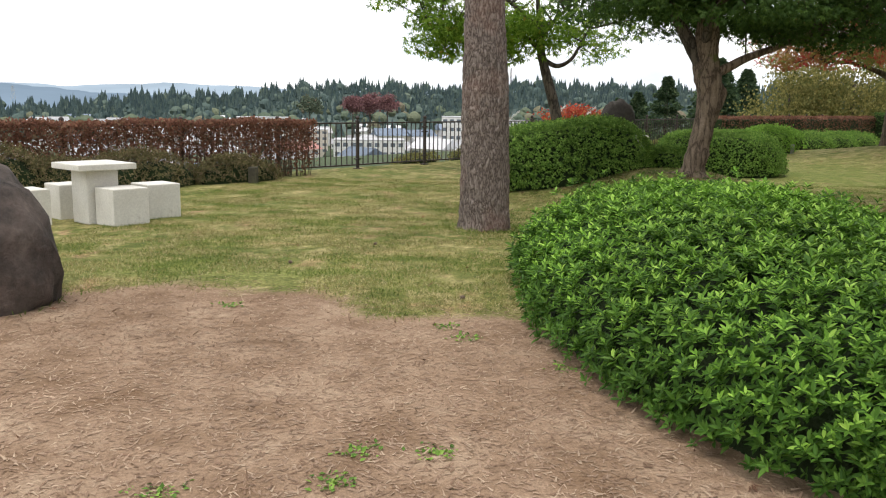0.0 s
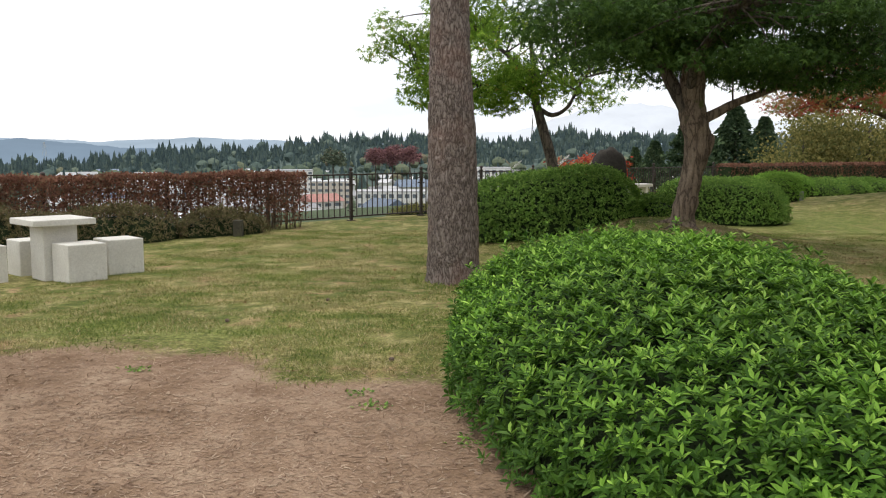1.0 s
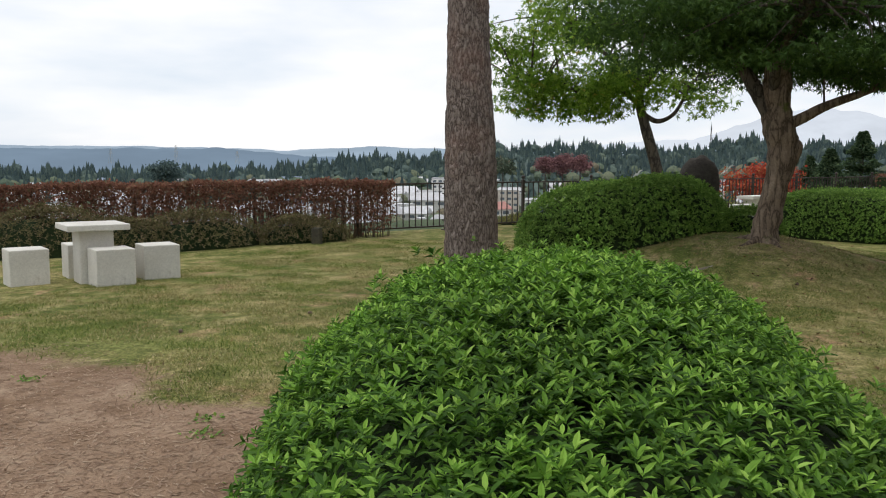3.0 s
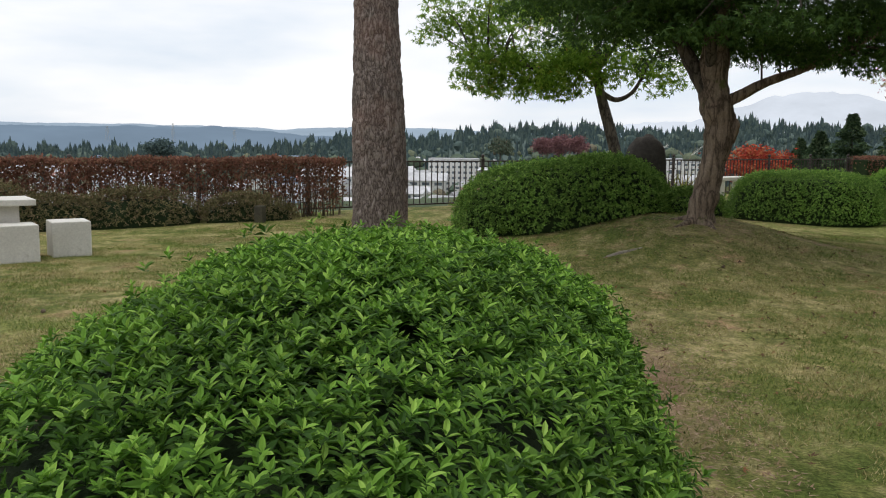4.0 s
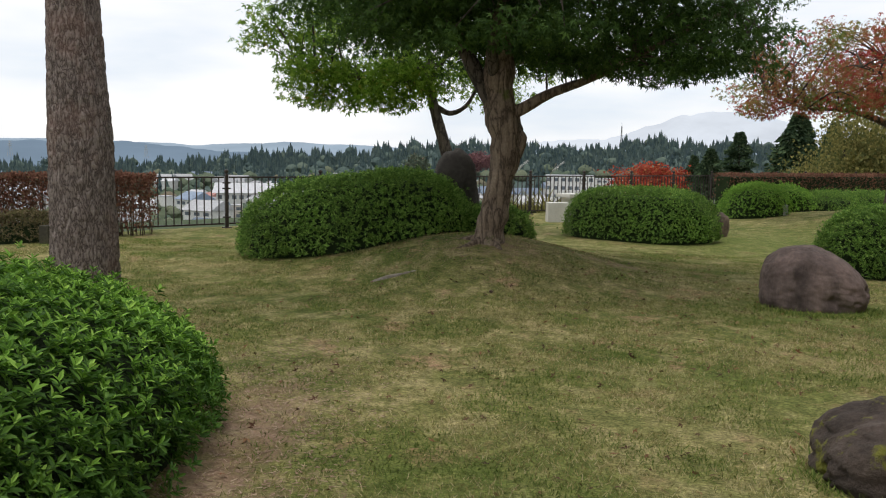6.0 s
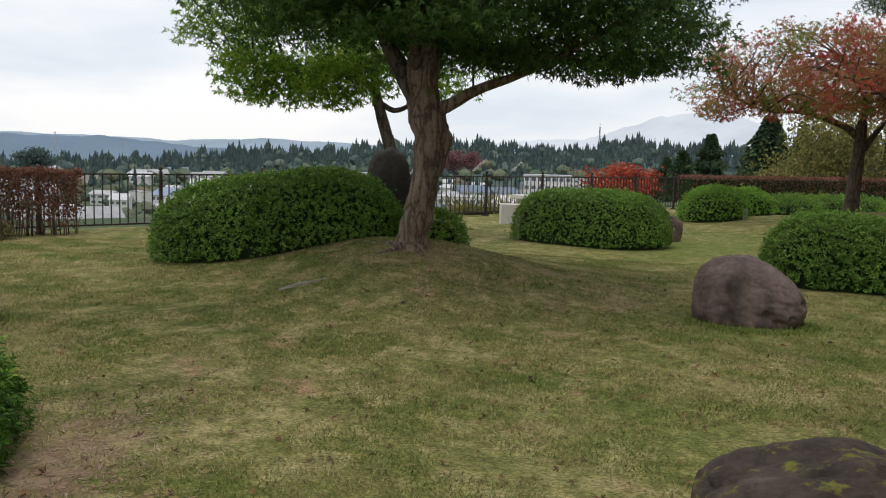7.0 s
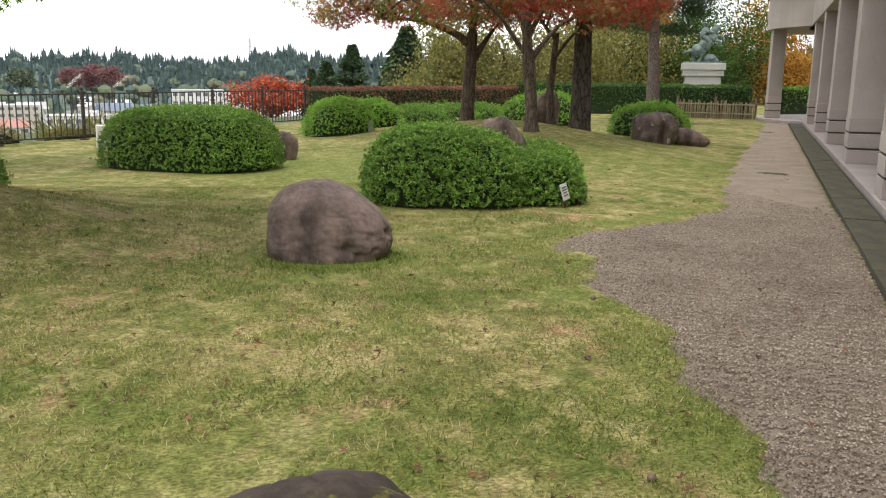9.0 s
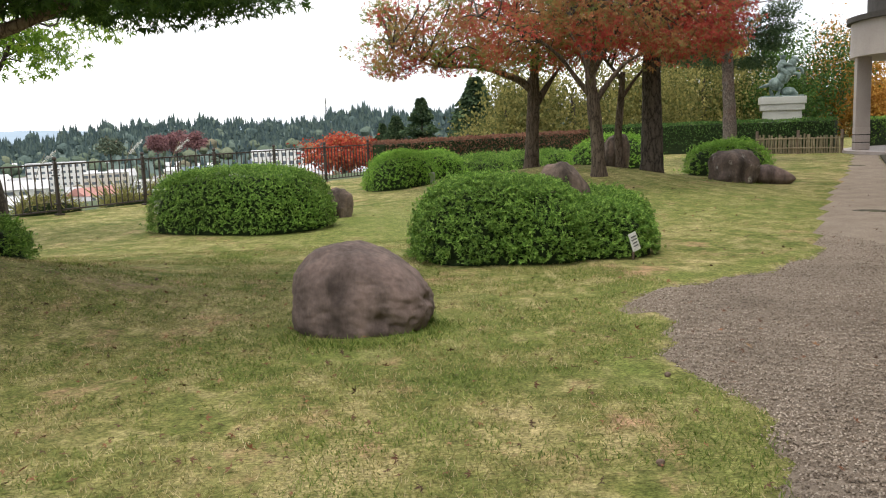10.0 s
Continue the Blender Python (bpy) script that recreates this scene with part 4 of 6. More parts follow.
def round_tree(name, at, trunk, limb_list, ell, leaf, label, seed, tips=90, per=130, size=0.085, bark_mat="maple_bark", radius=(0.17, 0.14, 0.12, 0.09), pad=(0.6, 0.6, 0.2), template=STAR, low=-0.7, group="", droop=0.25):
    t = tree(name, at, label, "tree", group)
    trunk_part("trunk", trunk, radius, M[bark_mat], t, 16, 0.12, 4, 30, 0.07)
    nodes = []
    for pts in limb_list:
        trunk_part("limb", pts, (radius[-1] * 0.85, radius[-1] * 0.6, 0.03, 0.015), M[bark_mat], t, 10, 0.1, 5, 20)
        nodes += smooth_line(pts, 12)[3:]
    crown(t, nodes, ell, tips, per, size, M[leaf], seed, pad, template, low, "crown", None, droop)
    return t


round_tree("maple_tree", (13.6, 26.3), [(0, 0, -0.1), (0.03, 0, 0.7), (0.08, 0, 1.5), (0.1, 0, 2.2)],
           [[(0.1, 0, 1.5), (0.4, 0.05, 1.9), (0.8, 0.1, 2.4), (1.4, 0.1, 3.0)], [(0.06, 0, 1.9), (-0.4, 0, 2.2), (-1.3, -0.2, 2.45), (-2.4, -0.4, 2.5), (-3.4, -0.6, 2.9)], [(0.1, 0, 2.1), (0.0, -0.3, 2.8), (-0.6, -0.8, 3.6)], [(0.1, 0, 2.1), (0.4, 0.6, 3.0), (0.6, 1.4, 3.6)]],
           (-1.0, 0, 3.1, 3.3, 2.4, 1.5), "turning_leaf", "maple turning from green to red beneath its crown", 51, 120, 115, 0.10, "maple_bark", (0.19, 0.16, 0.15, 0.13), (0.5, 0.5, 0.28), STAR, -0.42, "maples on the lawn")
round_tree("maple_tree", (14.0, 22.95), [(0, 0, -0.1), (-0.03, 0, 0.7), (-0.1, 0, 1.4), (-0.16, 0, 1.9), (-0.18, 0, 2.6)],
           [[(-0.1, 0, 1.5), (0.25, 0, 1.95), (0.7, 0.1, 2.35), (1.5, 0.2, 2.7), (2.4, 0.2, 3.2)], [(-0.12, 0, 1.6), (-0.45, 0, 2.0), (-0.9, -0.1, 2.5), (-1.6, -0.3, 2.9), (-2.6, -0.5, 3.2)], [(-0.16, 0, 1.9), (-0.25, 0.3, 2.6), (-0.6, 0.8, 3.4)], [(-0.17, 0, 2.0), (0.15, -0.4, 2.8), (0.5, -0.9, 3.5)], [(-0.16, 0, 2.1), (-0.3, -0.6, 2.9), (-0.7, -1.4, 3.4)]],
           (0.1, 0, 3.35, 3.3, 2.6, 1.3), "red_leaf", "red-leaved maple with several steep limbs", 52, 120, 115, 0.10, "maple_bark", (0.15, 0.13, 0.14, 0.11, 0.08), (0.5, 0.5, 0.28), STAR, -0.7, "maples on the lawn")
round_tree("maple_tree", (15.3, 24.8), [(0, 0, -0.1), (-0.08, 0, 0.7), (-0.02, 0, 1.4), (0.05, 0, 2.2)],
           [[(0, 0, 1.6), (0.5, 0, 2.2), (1.2, 0, 2.8)], [(0.05, 0, 2.0), (-0.4, 0.2, 2.6), (-1.0, 0.4, 3.2)]],
           (0.6, 0, 3.5, 2.6, 2.2, 1.3), "red_leaf", "thin-stemmed maple with orange-red leaves", 53, 70, 115, 0.10, "maple_bark", (0.10, 0.09, 0.08, 0.06), (0.5, 0.5, 0.28), STAR, -0.7, "maples on the lawn")


def pine_tree(at, h, r, leaf_ell, seed, label, lean=0.0, tips=90, per=420, dark=True):
    t = tree("pine_tree", at, label, "tree", "pines on the lawn")
    trunk_part("trunk", [(0, 0, -0.1), (lean * 0.2, 0, h * 0.25), (lean * 0.5, 0, h * 0.5), (lean * 0.8, 0, h * 0.75), (lean, 0, h)], (r * 1.1, r * 0.95, r * 0.8, r * 0.6, r * 0.2), M["dark_bark" if dark else "pine_bark"], t, 20, 0.14, 5, 40, r * 0.3)
    nodes = []
    for k in range(9):
        w, z = k * 2.4, h * (0.5 + 0.05 * k)
        x = lean * z / h
        pts = [(x, 0, z), (x + math.cos(w) * 0.8, math.sin(w) * 0.8, z + 0.15), (x + math.cos(w) * 2.0, math.sin(w) * 2.0, z + 0.1)]
        trunk_part("limb", pts, (0.06, 0.045, 0.02), M["dark_bark"], t, 8, 0.1, 5, 12)
        nodes += smooth_line(pts, 8)
    crown(t, nodes, leaf_ell, tips, per, 0.16, M["conifer_leaf"], seed, (0.6, 0.6, 0.22), NEEDLE, -0.9, "crown", None, 0.1)
    return t


pine_tree((16.1, 24.9), 8.0, 0.22, (0.3, 0.3, 5.6, 3.0, 2.6, 2.2), 61, "dark-barked pine rising above the maples")
pine_tree((23.2, 33.6), 8.5, 0.22, (-0.3, 0.3, 6.0, 2.9, 2.6, 2.9), 62, "leaning pine with pinkish upper trunk by the hedge", -0.4, 115, 420, False)


# ---- iron fence ----
def fence_xy(k, off=0.0):
    p = FENCE0 + k * STEP - off * OUT
    return float(p[0]), float(p[1])


PANEL = float(np.linalg.norm(STEP))
FTURN = math.degrees(math.atan2(STEP[1], STEP[0]))
fence = holder("iron_fence", pose(*fence_xy(0), -0.13, 0, 0, FTURN), "dark brown iron railing with upright bars and ball finials", "fence")
post_me = bpy.data.meshes.new("post")
bm = boxed((0.065, 0.065, 1.16), (0, 0, 0.56), 0.006)
boxed((0.085, 0.085, 0.02), (0, 0, 1.15), 0.004, bm)
bmesh.ops.create_uvsphere(bm, u_segments=12, v_segments=8, radius=0.048, matrix=Matrix.Translation((0, 0, 1.225)))
bmesh.ops.create_cone(bm, cap_ends=True, segments=10, radius1=0.03, radius2=0.018, depth=0.04, matrix=Matrix.Translation((0, 0, 1.175)))
boxed((0.15, 0.10, 0.03), (0, 0, 0.98), 0.004, bm)
boxed((0.15, 0.10, 0.03), (0, 0, 0.86), 0.004, bm)
boxed((0.15, 0.10, 0.03), (0, 0, 0.24), 0.004, bm)
boxed((0.16, 0.16, 0.05), (0, 0, -0.0), 0.008, bm)
bm.to_mesh(post_me)
bm.free()
post_me.materials.append(M["iron"])
bar_me = bpy.data.meshes.new("bar")
bm = boxed((0.02, 0.02, 1.0), (0, 0, 0.6))
bm.to_mesh(bar_me)
bm.free()
bar_me.materials.append(M["iron"])
rail_me = bpy.data.meshes.new("rail")
bm = boxed((PANEL - 0.13, 0.045, 0.035), (PANEL / 2, 0, 0), 0.005)
bm.to_mesh(rail_me)
bm.free()
rail_me.materials.append(M["iron"])
for k in range(-7, 17):
    part_me("post", post_me, fence).location = (k * PANEL, 0, 0)
    if k < 16:
        for z in (1.10, 0.10):
            part_me("rail", rail_me, fence).location = (k * PANEL, 0, z)
    if -1 <= k <= 12:
        for i in range(13):
            part_me("bar", bar_me, fence).location = (k * PANEL + 0.18 + i * (PANEL - 0.36) / 12, 0, 0)
kerb = new("concrete_kerb", bpy.data.meshes.new("concrete_kerb"))
bm = boxed((PANEL * 24, 0.22, 0.14), (PANEL * 5, 0, -0.08), 0.012)
bm.to_mesh(kerb.data)
bm.free()
kerb.data.materials.append(M["concrete"])
kerb.matrix_world = pose(*fence_xy(0), -0.14, 0, 0, FTURN)
tagged(kerb, "weathered concrete kerb under the railing", "kerb", kind="structure")


# ---- hedges ----
def hedge(name, a, b, width, height, leaves, size, material, label, seed, sticks=0, low=0.0, top_share=0.35, core=0.0, gap=0.0, zlift=0.0):
    rng = np.random.default_rng(seed)
    a, b = np.array(a, float), np.array(b, float)
    length = float(np.linalg.norm(b - a))
    turn = math.atan2(b[1] - a[1], b[0] - a[0])
    z0 = min(gz(*a), gz(*b))
    ob = holder(name, pose(a[0], a[1], z0, 0, 0, math.degrees(turn)), label, "hedge")
    n = leaves
    u = rng.uniform(0, length, n)
    kind = rng.uniform(0, 1, n)
    v = rng.uniform(-0.5, 0.5, n) * width
    z = low + (height - low) * np.sqrt(rng.uniform(0, 1, n))
    on_top = kind < top_share
    z = np.where(on_top, height + rng.normal(0, 0.018, n) - 0.03 * rng.uniform(0, 1, n) ** 2, z)
    face = (kind > top_share) & (kind < top_share + 0.55 * (1 - top_share))
    v = np.where(face, np.sign(v) * width * 0.5 + rng.normal(0, 0.02, n), v)
    if gap:
        keep = (z > height * 0.86) | (np.sin(u * 5.1 + seed) + np.sin(u * 11.7) * 0.6 + np.sin(z * 9 + u * 3) * 0.5 + rng.normal(0, 0.5, n) > gap)
        u, v, z = u[keep], v[keep], z[keep]
        n = len(u)
    z = z + 0.02 * np.sin(u * 2.7) + 0.012 * np.sin(u * 7.1 + 1)
    P = np.stack([u, v, z + zlift], -1)
    fw, up = unit(rng.normal(0, 1, (n, 3)) + (0, 0, 0.3)), unit(rng.normal(0, 0.8, (n, 3)) + (0, -0.5, 0.6))
    vv, ff = scatter(BLADE, P, fw, up, size * rng.uniform(0.6, 1.3, n))
    part_me("foliage", mesh_np("foliage", vv, ff, material), ob)
    if sticks:
        lines = []
        for i in range(sticks):
            x, y = rng.uniform(0, length), rng.normal(0, width * 0.22)
            p = [(x, y, -0.05), (x + rng.normal(0, 0.04), y + rng.normal(0, 0.04), height * 0.45), (x + rng.normal(0, 0.10), y + rng.normal(0, 0.1), height * rng.uniform(0.8, 0.98))]
            lines.append((p, (rng.uniform(0.006, 0.014), 0.007, 0.003), 4, 0.0))
        tw = part_me("stem_work", sweep_mesh("stem_work", lines, M["twig"]), ob, "bare grey-brown stems")
        tagged(tw, kind="stuff")
    if core:
        # dark inner box: shade behind the leaves is painted into it
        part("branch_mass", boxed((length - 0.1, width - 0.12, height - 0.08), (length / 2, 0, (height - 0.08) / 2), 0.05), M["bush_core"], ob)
    return ob


hedge("red_hedge", fence_xy(-6.5, 0.42), fence_xy(1.25, 0.42), 0.42, 1.20, 64000, 0.058, M["hedge_red"], "thin reddish-brown clipped hedge with bare stems", 71, 620, 0.06, 0.18, 0, -1.3)
for k, (ks, aa, bb_, hh) in enumerate(((-5.6, 1.5, 0.5, 0.62), (-4.2, 1.6, 0.55, 0.72), (-2.9, 1.3, 0.5, 0.62), (-1.75, 1.25, 0.5, 0.70), (-0.65, 1.2, 0.42, 0.55), (0.25, 0.9, 0.34, 0.42), (-1.2, 1.0, 0.4, 0.52), (-3.5, 1.2, 0.45, 0.6))):
    fx, fy = fence_xy(ks, 0.95)
    bush("low_shrub", (fx, fy, aa, bb_, math.atan2(STEP[1], STEP[0])), hh, 0, 1900, 0.055, M["hedge_low"], "low brownish-green shrub growing before the red hedge", 73 + k, "shrubs before the hedge", 4, 0, 0.5, 0.16)
hedge("red_hedge", fence_xy(9.9, 0.55), (22.2, 44.8), 0.7, 1.18, 15000, 0.07, M["hedge_red"], "dense rust-red clipped hedge along the railing", 81, 0, 0.1, 0.4, 1)
hedge("green_hedge", (22.4, 44.8), (29.6, 36.6), 0.8, 1.35, 13000, 0.075, M["azalea_dark"], "dark green clipped hedge behind the lawn", 82, 0, 0.1, 0.4, 1)
hedge("green_hedge", (33.0, 39.5), (44.0, 44.0), 0.9, 1.3, 7000, 0.09, M["azalea_mid"], "bright green clipped hedge beyond the portico", 83, 0, 0.1, 0.4, 1)

# bamboo screen at the hedge's foot
screen = holder("bamboo_screen", pose(27.15, 38.35, gz(27.15, 38.35), 0, 0, math.degrees(math.atan2(-8.2, 7.2))), "low weathered bamboo screen before a clipped hedge", "fence")
slat_me = bpy.data.meshes.new("slat")
bm = bmesh.new()
bmesh.ops.create_cone(bm, cap_ends=True, segments=7, radius1=0.04, radius2=0.036, depth=0.78, matrix=Matrix.Translation((0, 0, 0.39)))
bm.to_mesh(slat_me)
bm.free()
slat_me.materials.append(M["bamboo"])
rng = random.Random(4)
for i in range(34):
    o = part_me("slat", slat_me, screen)
    o.matrix_basis = pose(i * 0.098, rng.uniform(-0.01, 0.01), -0.02, rng.uniform(-2, 2), rng.uniform(-3, 3), 0) @ Matrix.Diagonal((1, 1, rng.uniform(0.82, 1.05), 1))
for z in (0.22, 0.6):
    part("rail", boxed((3.3, 0.04, 0.05), (1.62, -0.04, z), 0.01), M["bamboo"], screen)
for x in (0.0, 1.62, 3.26):
    part("post", boxed((0.1, 0.1, 0.95), (x, 0.05, 0.45), 0.01), M["twig"], screen)

# ---- concrete table with stools, markers, block and bench ----
tz = gz(-4.1, 10.5)
table = holder("concrete_table", pose(-4.25, 10.72, tz, 0, 0, 48), "square pale concrete picnic table on a thick pedestal", "table")
part("tabletop", boxed((0.74, 0.74, 0.075), (0, 0, 0.70), 0.012), M["concrete"], table)
part("pedestal", boxed((0.41, 0.41, 0.68), (0, 0, 0.33), 0.015), M["concrete"], table)
stool = None
for sx, sy, rz in ((-3.83, 10.48, 48), (-3.68, 11.26, 46), (-5.02, 10.44, 50), (-4.84, 11.32, 47)):
    if stool is None:
        stool = holder("concrete_stool", pose(sx, sy, gz(sx, sy), 0, 0, rz), "pale concrete block stool beside the picnic table", "stool", "stools round the table")
        part("block", boxed((0.46, 0.46, 0.47), (0, 0, 0.215), 0.014), M["concrete"], stool)
    else:
        copy_thing(stool, pose(sx, sy, gz(sx, sy), 0, 0, rz))
for mx, my, mh in ((-3.62, 16.75, 0.34), (11.45, 28.15, 0.32)):
    mk = holder("marker_post", pose(mx, my, gz(mx, my)), "short square weathered concrete marker on the lawn", "marker", "markers")
    part("shaft", boxed((0.17, 0.17, mh), (0, 0, mh / 2 - 0.02), 0.015), M["pale_stone"] if mx > 0 else M["moss_slab"], mk)
blk = holder("concrete_block", pose(5.12, 25.4, gz(5.12, 25.4), 0, 0, 10), "pale grey concrete block near the railing", "block")
part("body", boxed((0.55, 0.42, 0.52), (0, 0, 0.24), 0.015), M["concrete"], blk)
bench = holder("stone_bench", pose(5.75, 26.3, gz(5.75, 26.3), 0, 0, 48), "pale concrete bench beside the railing", "bench")
part("seat", boxed((1.5, 0.5, 0.09), (0, 0, 0.66), 0.012), M["concrete"], bench)
for x in (-0.5, 0.5):
    part("leg", boxed((0.16, 0.4, 0.64), (x, 0, 0.31), 0.012), M["concrete"], bench)

# plant label at the foot of the azalea
sign = holder("plant_sign", pose(11.30, 15.25, gz(11.30, 15.25) - 0.08, 0, 0, 28), "small tilted white plant sign at a bush's foot", "sign")
part("stake", boxed((0.02, 0.02, 0.34), (0.01, 0.02, 0.12), 0.003), M["twig"], sign)
tilt = Matrix.Rotation(radians(-12), 4, "Y") @ Matrix.Rotation(radians(-12), 4, "X")
part("plate", boxed((0.13, 0.012, 0.21), (0, 0, 0.29), 0.004, None, tilt), M["white_plate"], sign)
for i, w in enumerate((0.085, 0.095, 0.07, 0.08)):
    part("line_of_print", boxed((w, 0.004, 0.014), tuple(Vector((0, 0, 0.29)) + tilt.to_3x3() @ Vector((0, -0.0085, 0.058 - 0.035 * i))), 0, None, tilt), M["ink"], sign)

# ---- gravel path, gutter and stepping slabs ----
px, py = np.meshgrid(np.arange(3.0, 31.0, 0.09), np.arange(-3.0, 36.5, 0.09))
pd = gravel_depth(px, py)
pn_ = (px - KERB0[0]) * KN[0] + (py - KERB0[1]) * KN[1]
ps_ = (px - KERB0[0]) * KA[0] + (py - KERB0[1]) * KA[1]
pz = ground_z(px, py) - 0.022 + 0.005 * np.sin(ps_ * 2 * np.pi / 0.13 + 0.8 * np.sin(pn_ * 1.3)) - 0.03 * np.clip(0.05 - pd, 0, 1)
ok = (pd > -0.16) & (pn_ < 0.02) & (ps_ < 26.5)
idx = np.arange(px.size).reshape(px.shape)
quad = np.stack([idx[:-1, :-1], idx[:-1, 1:], idx[1:, 1:], idx[1:, :-1]], -1)[ok[:-1, :-1] & ok[1:, 1:] & ok[:-1, 1:] & ok[1:, :-1]]
used, inv = np.unique(quad.ravel(), return_inverse=True)
M["gravel"] = surface("raked_gravel", [(0.3, (0.23, 0.184, 0.142)), (0.7, (0.33, 0.272, 0.216))], 2.2, 120, 0.95, 1.0, 0.015, None, 0, 0.2, ((0.17, 0.135, 0.105), 55, 0.60))
path = new("gravel_path", mesh_np("gravel_path", np.stack([px, py, pz], -1).reshape(-1, 3)[used], inv.reshape(-1, 4), M["gravel"], True))
tagged(path, "raked pinkish-grey gravel path along the building", "path", kind="structure")
rg = np.random.default_rng(90)
cand = np.stack([rg.uniform(8.4, 14.5, 330000), rg.uniform(5.5, 16.5, 330000)], -1)
cd = gravel_depth(cand[:, 0], cand[:, 1])
cn = (cand[:, 0] - KERB0[0]) * KN[0] + (cand[:, 1] - KERB0[1]) * KN[1]
cs = (cand[:, 0] - KERB0[0]) * KA[0] + (cand[:, 1] - KERB0[1]) * KA[1]
cand = cand[(cd + rg.normal(0, 0.05, len(cd)) > 0.0) & (cn < 0) & (rg.uniform(0, 1, len(cd)) < np.clip(1.3 - (cs + 7) / 9, 0.15, 1))][:100000]
cn = (cand[:, 0] - KERB0[0]) * KN[0] + (cand[:, 1] - KERB0[1]) * KN[1]
cs = (cand[:, 0] - KERB0[0]) * KA[0] + (cand[:, 1] - KERB0[1]) * KA[1]
cz = ground_z(cand[:, 0], cand[:, 1]) - 0.0165 + 0.005 * np.sin(cs * 2 * np.pi / 0.13 + 0.8 * np.sin(cn * 1.3))
m_ = len(cand)
vv, ff = scatter(PEBBLE, np.column_stack([cand, cz]), np.column_stack([rg.normal(0, 1, (m_, 2)), rg.normal(0, 0.3, m_)]), unit(np.column_stack([rg.normal(0, 0.3, (m_, 2)), np.ones(m_)])), rg.uniform(0.005, 0.010, m_))
tagged(new("gravel", mesh_np("gravel", vv, ff, M["gravel_stone"])), "loose pinkish-grey gravel stones", "gravel", kind="stuff")

gutter = new("gutter")
gutter.matrix_world = pose(*kerb_xy(0, 0), -0.13, 0, 0, math.degrees(math.atan2(0.8, 0.6)))
tagged(gutter, "dark mossy stone gutter slabs beside the gravel", "gutter", kind="structure")
slab_me = bpy.data.meshes.new("slab")
bm = boxed((0.985, 0.43, 0.10), (0, 0, 0), 0.012)
bm.to_mesh(slab_me)
bm.free()
slab_me.materials.append(M["moss_slab"])
rng = random.Random(8)
for i in range(44):
    part_me("slab", slab_me, gutter).matrix_basis = pose(-16 + i, -0.225, -0.02 + rng.uniform(-0.006, 0.006), rng.uniform(-0.6, 0.6), 0, rng.uniform(-0.3, 0.3))
for i, (s, n_) in enumerate(((5.65, -0.74), (18.85, -0.84))):
    x, y = kerb_xy(s, n_)
    st = boulder("stepping_slab", (x, y), (0.27, 0.12, 0.022), -37 + 6 * i, M["moss_slab"], "flat dark stepping stone in the gravel", 20 + i, "slab", 3.0, (0, 0), 3, 0.4)

# ---- building with pillars ----
KT = math.degrees(math.atan2(0.8, 0.6))
hall = holder("portico_building", pose(*kerb_xy(0, 0), -0.13, 0, 0, KT), "pinkish granite building with a row of square pillars", "building")
# in the hall's own frame x runs along the gutter and -y away from the lawn
part("platform", boxed((46, 5.0, 0.14), (7, -2.98, 0.05), 0.01), M["floor_stone"], hall)
part("back_wall", boxed((46, 0.3, 5.4), (7, -5.4, 2.7)), M["granite"], hall)
part("lintel", boxed((44.5, 0.85, 1.5), (5.6, -0.92, 4.37), 0.015), M["granite"], hall)
part("soffit", boxed((44.5, 4.0, 0.12), (5.6, -3.35, 3.75)), M["granite"], hall)
part("roof", boxed((46, 5.4, 0.25), (6, -3.0, 5.25), 0.03), M["grey_roof"], hall)


def pillar(x, y, w, turn=0.0):
    p = part("pillar", boxed((w, w, 2.75), (0, 0, 2.30), 0.02), M["granite"], hall)
    p.matrix_basis = pose(x, y, 0.0, 0, 0, turn)
    for k in range(3):
        part("base_block", boxed((w + 0.02, w + 0.02, 0.258), (0, 0, 0.25 + 0.295 * k), 0.012), M["granite"], p)
    part("joint", boxed((w - 0.02, w - 0.02, 0.9), (0, 0, 0.55)), M["groove"], p)
    return p


for k in range(-3, 5):
    pillar(1.7 + 5.23 * k + 0.36, -0.90, 0.72)
# round entrance canopy at the far end
cx, cy, cr = 28.2, -3.5, 4.55
for w in (100, 5):
    pillar(cx + (cr - 0.4) * math.cos(radians(w)), cy + (cr - 0.4) * math.sin(radians(w)), 0.52, w)


def ring(r0, r1, z0, z1, seg=72):
    bm = bmesh.new()
    rows = []
    for i in range(seg):
        c, s = math.cos(2 * math.pi * i / seg), math.sin(2 * math.pi * i / seg)
        rows.append([bm.verts.new((cx + r * c, cy + r * s, z)) for r, z in ((r0, z0), (r1, z0), (r1, z1), (r0, z1))])
    for i in range(seg):
        a, b2 = rows[i], rows[(i + 1) % seg]
        for j in range(4):
            bm.faces.new((a[j], a[(j + 1) % 4], b2[(j + 1) % 4], b2[j]))
    bmesh.ops.recalc_face_normals(bm, faces=bm.faces)
    return bm


part("canopy_fascia", ring(0.05, cr, 3.62, 4.9), M["granite"], hall)
part("cornice", ring(0.05, cr + 0.16, 4.9, 5.1), M["groove"], hall)
part("drum", ring(0.05, cr - 0.55, 5.1, 7.2), M["groove"], hall, "dark glazed drum above the canopy")
part("canopy_floor", ring(0.05, cr + 0.25, 0.0, 0.11), M["floor_stone"], hall)

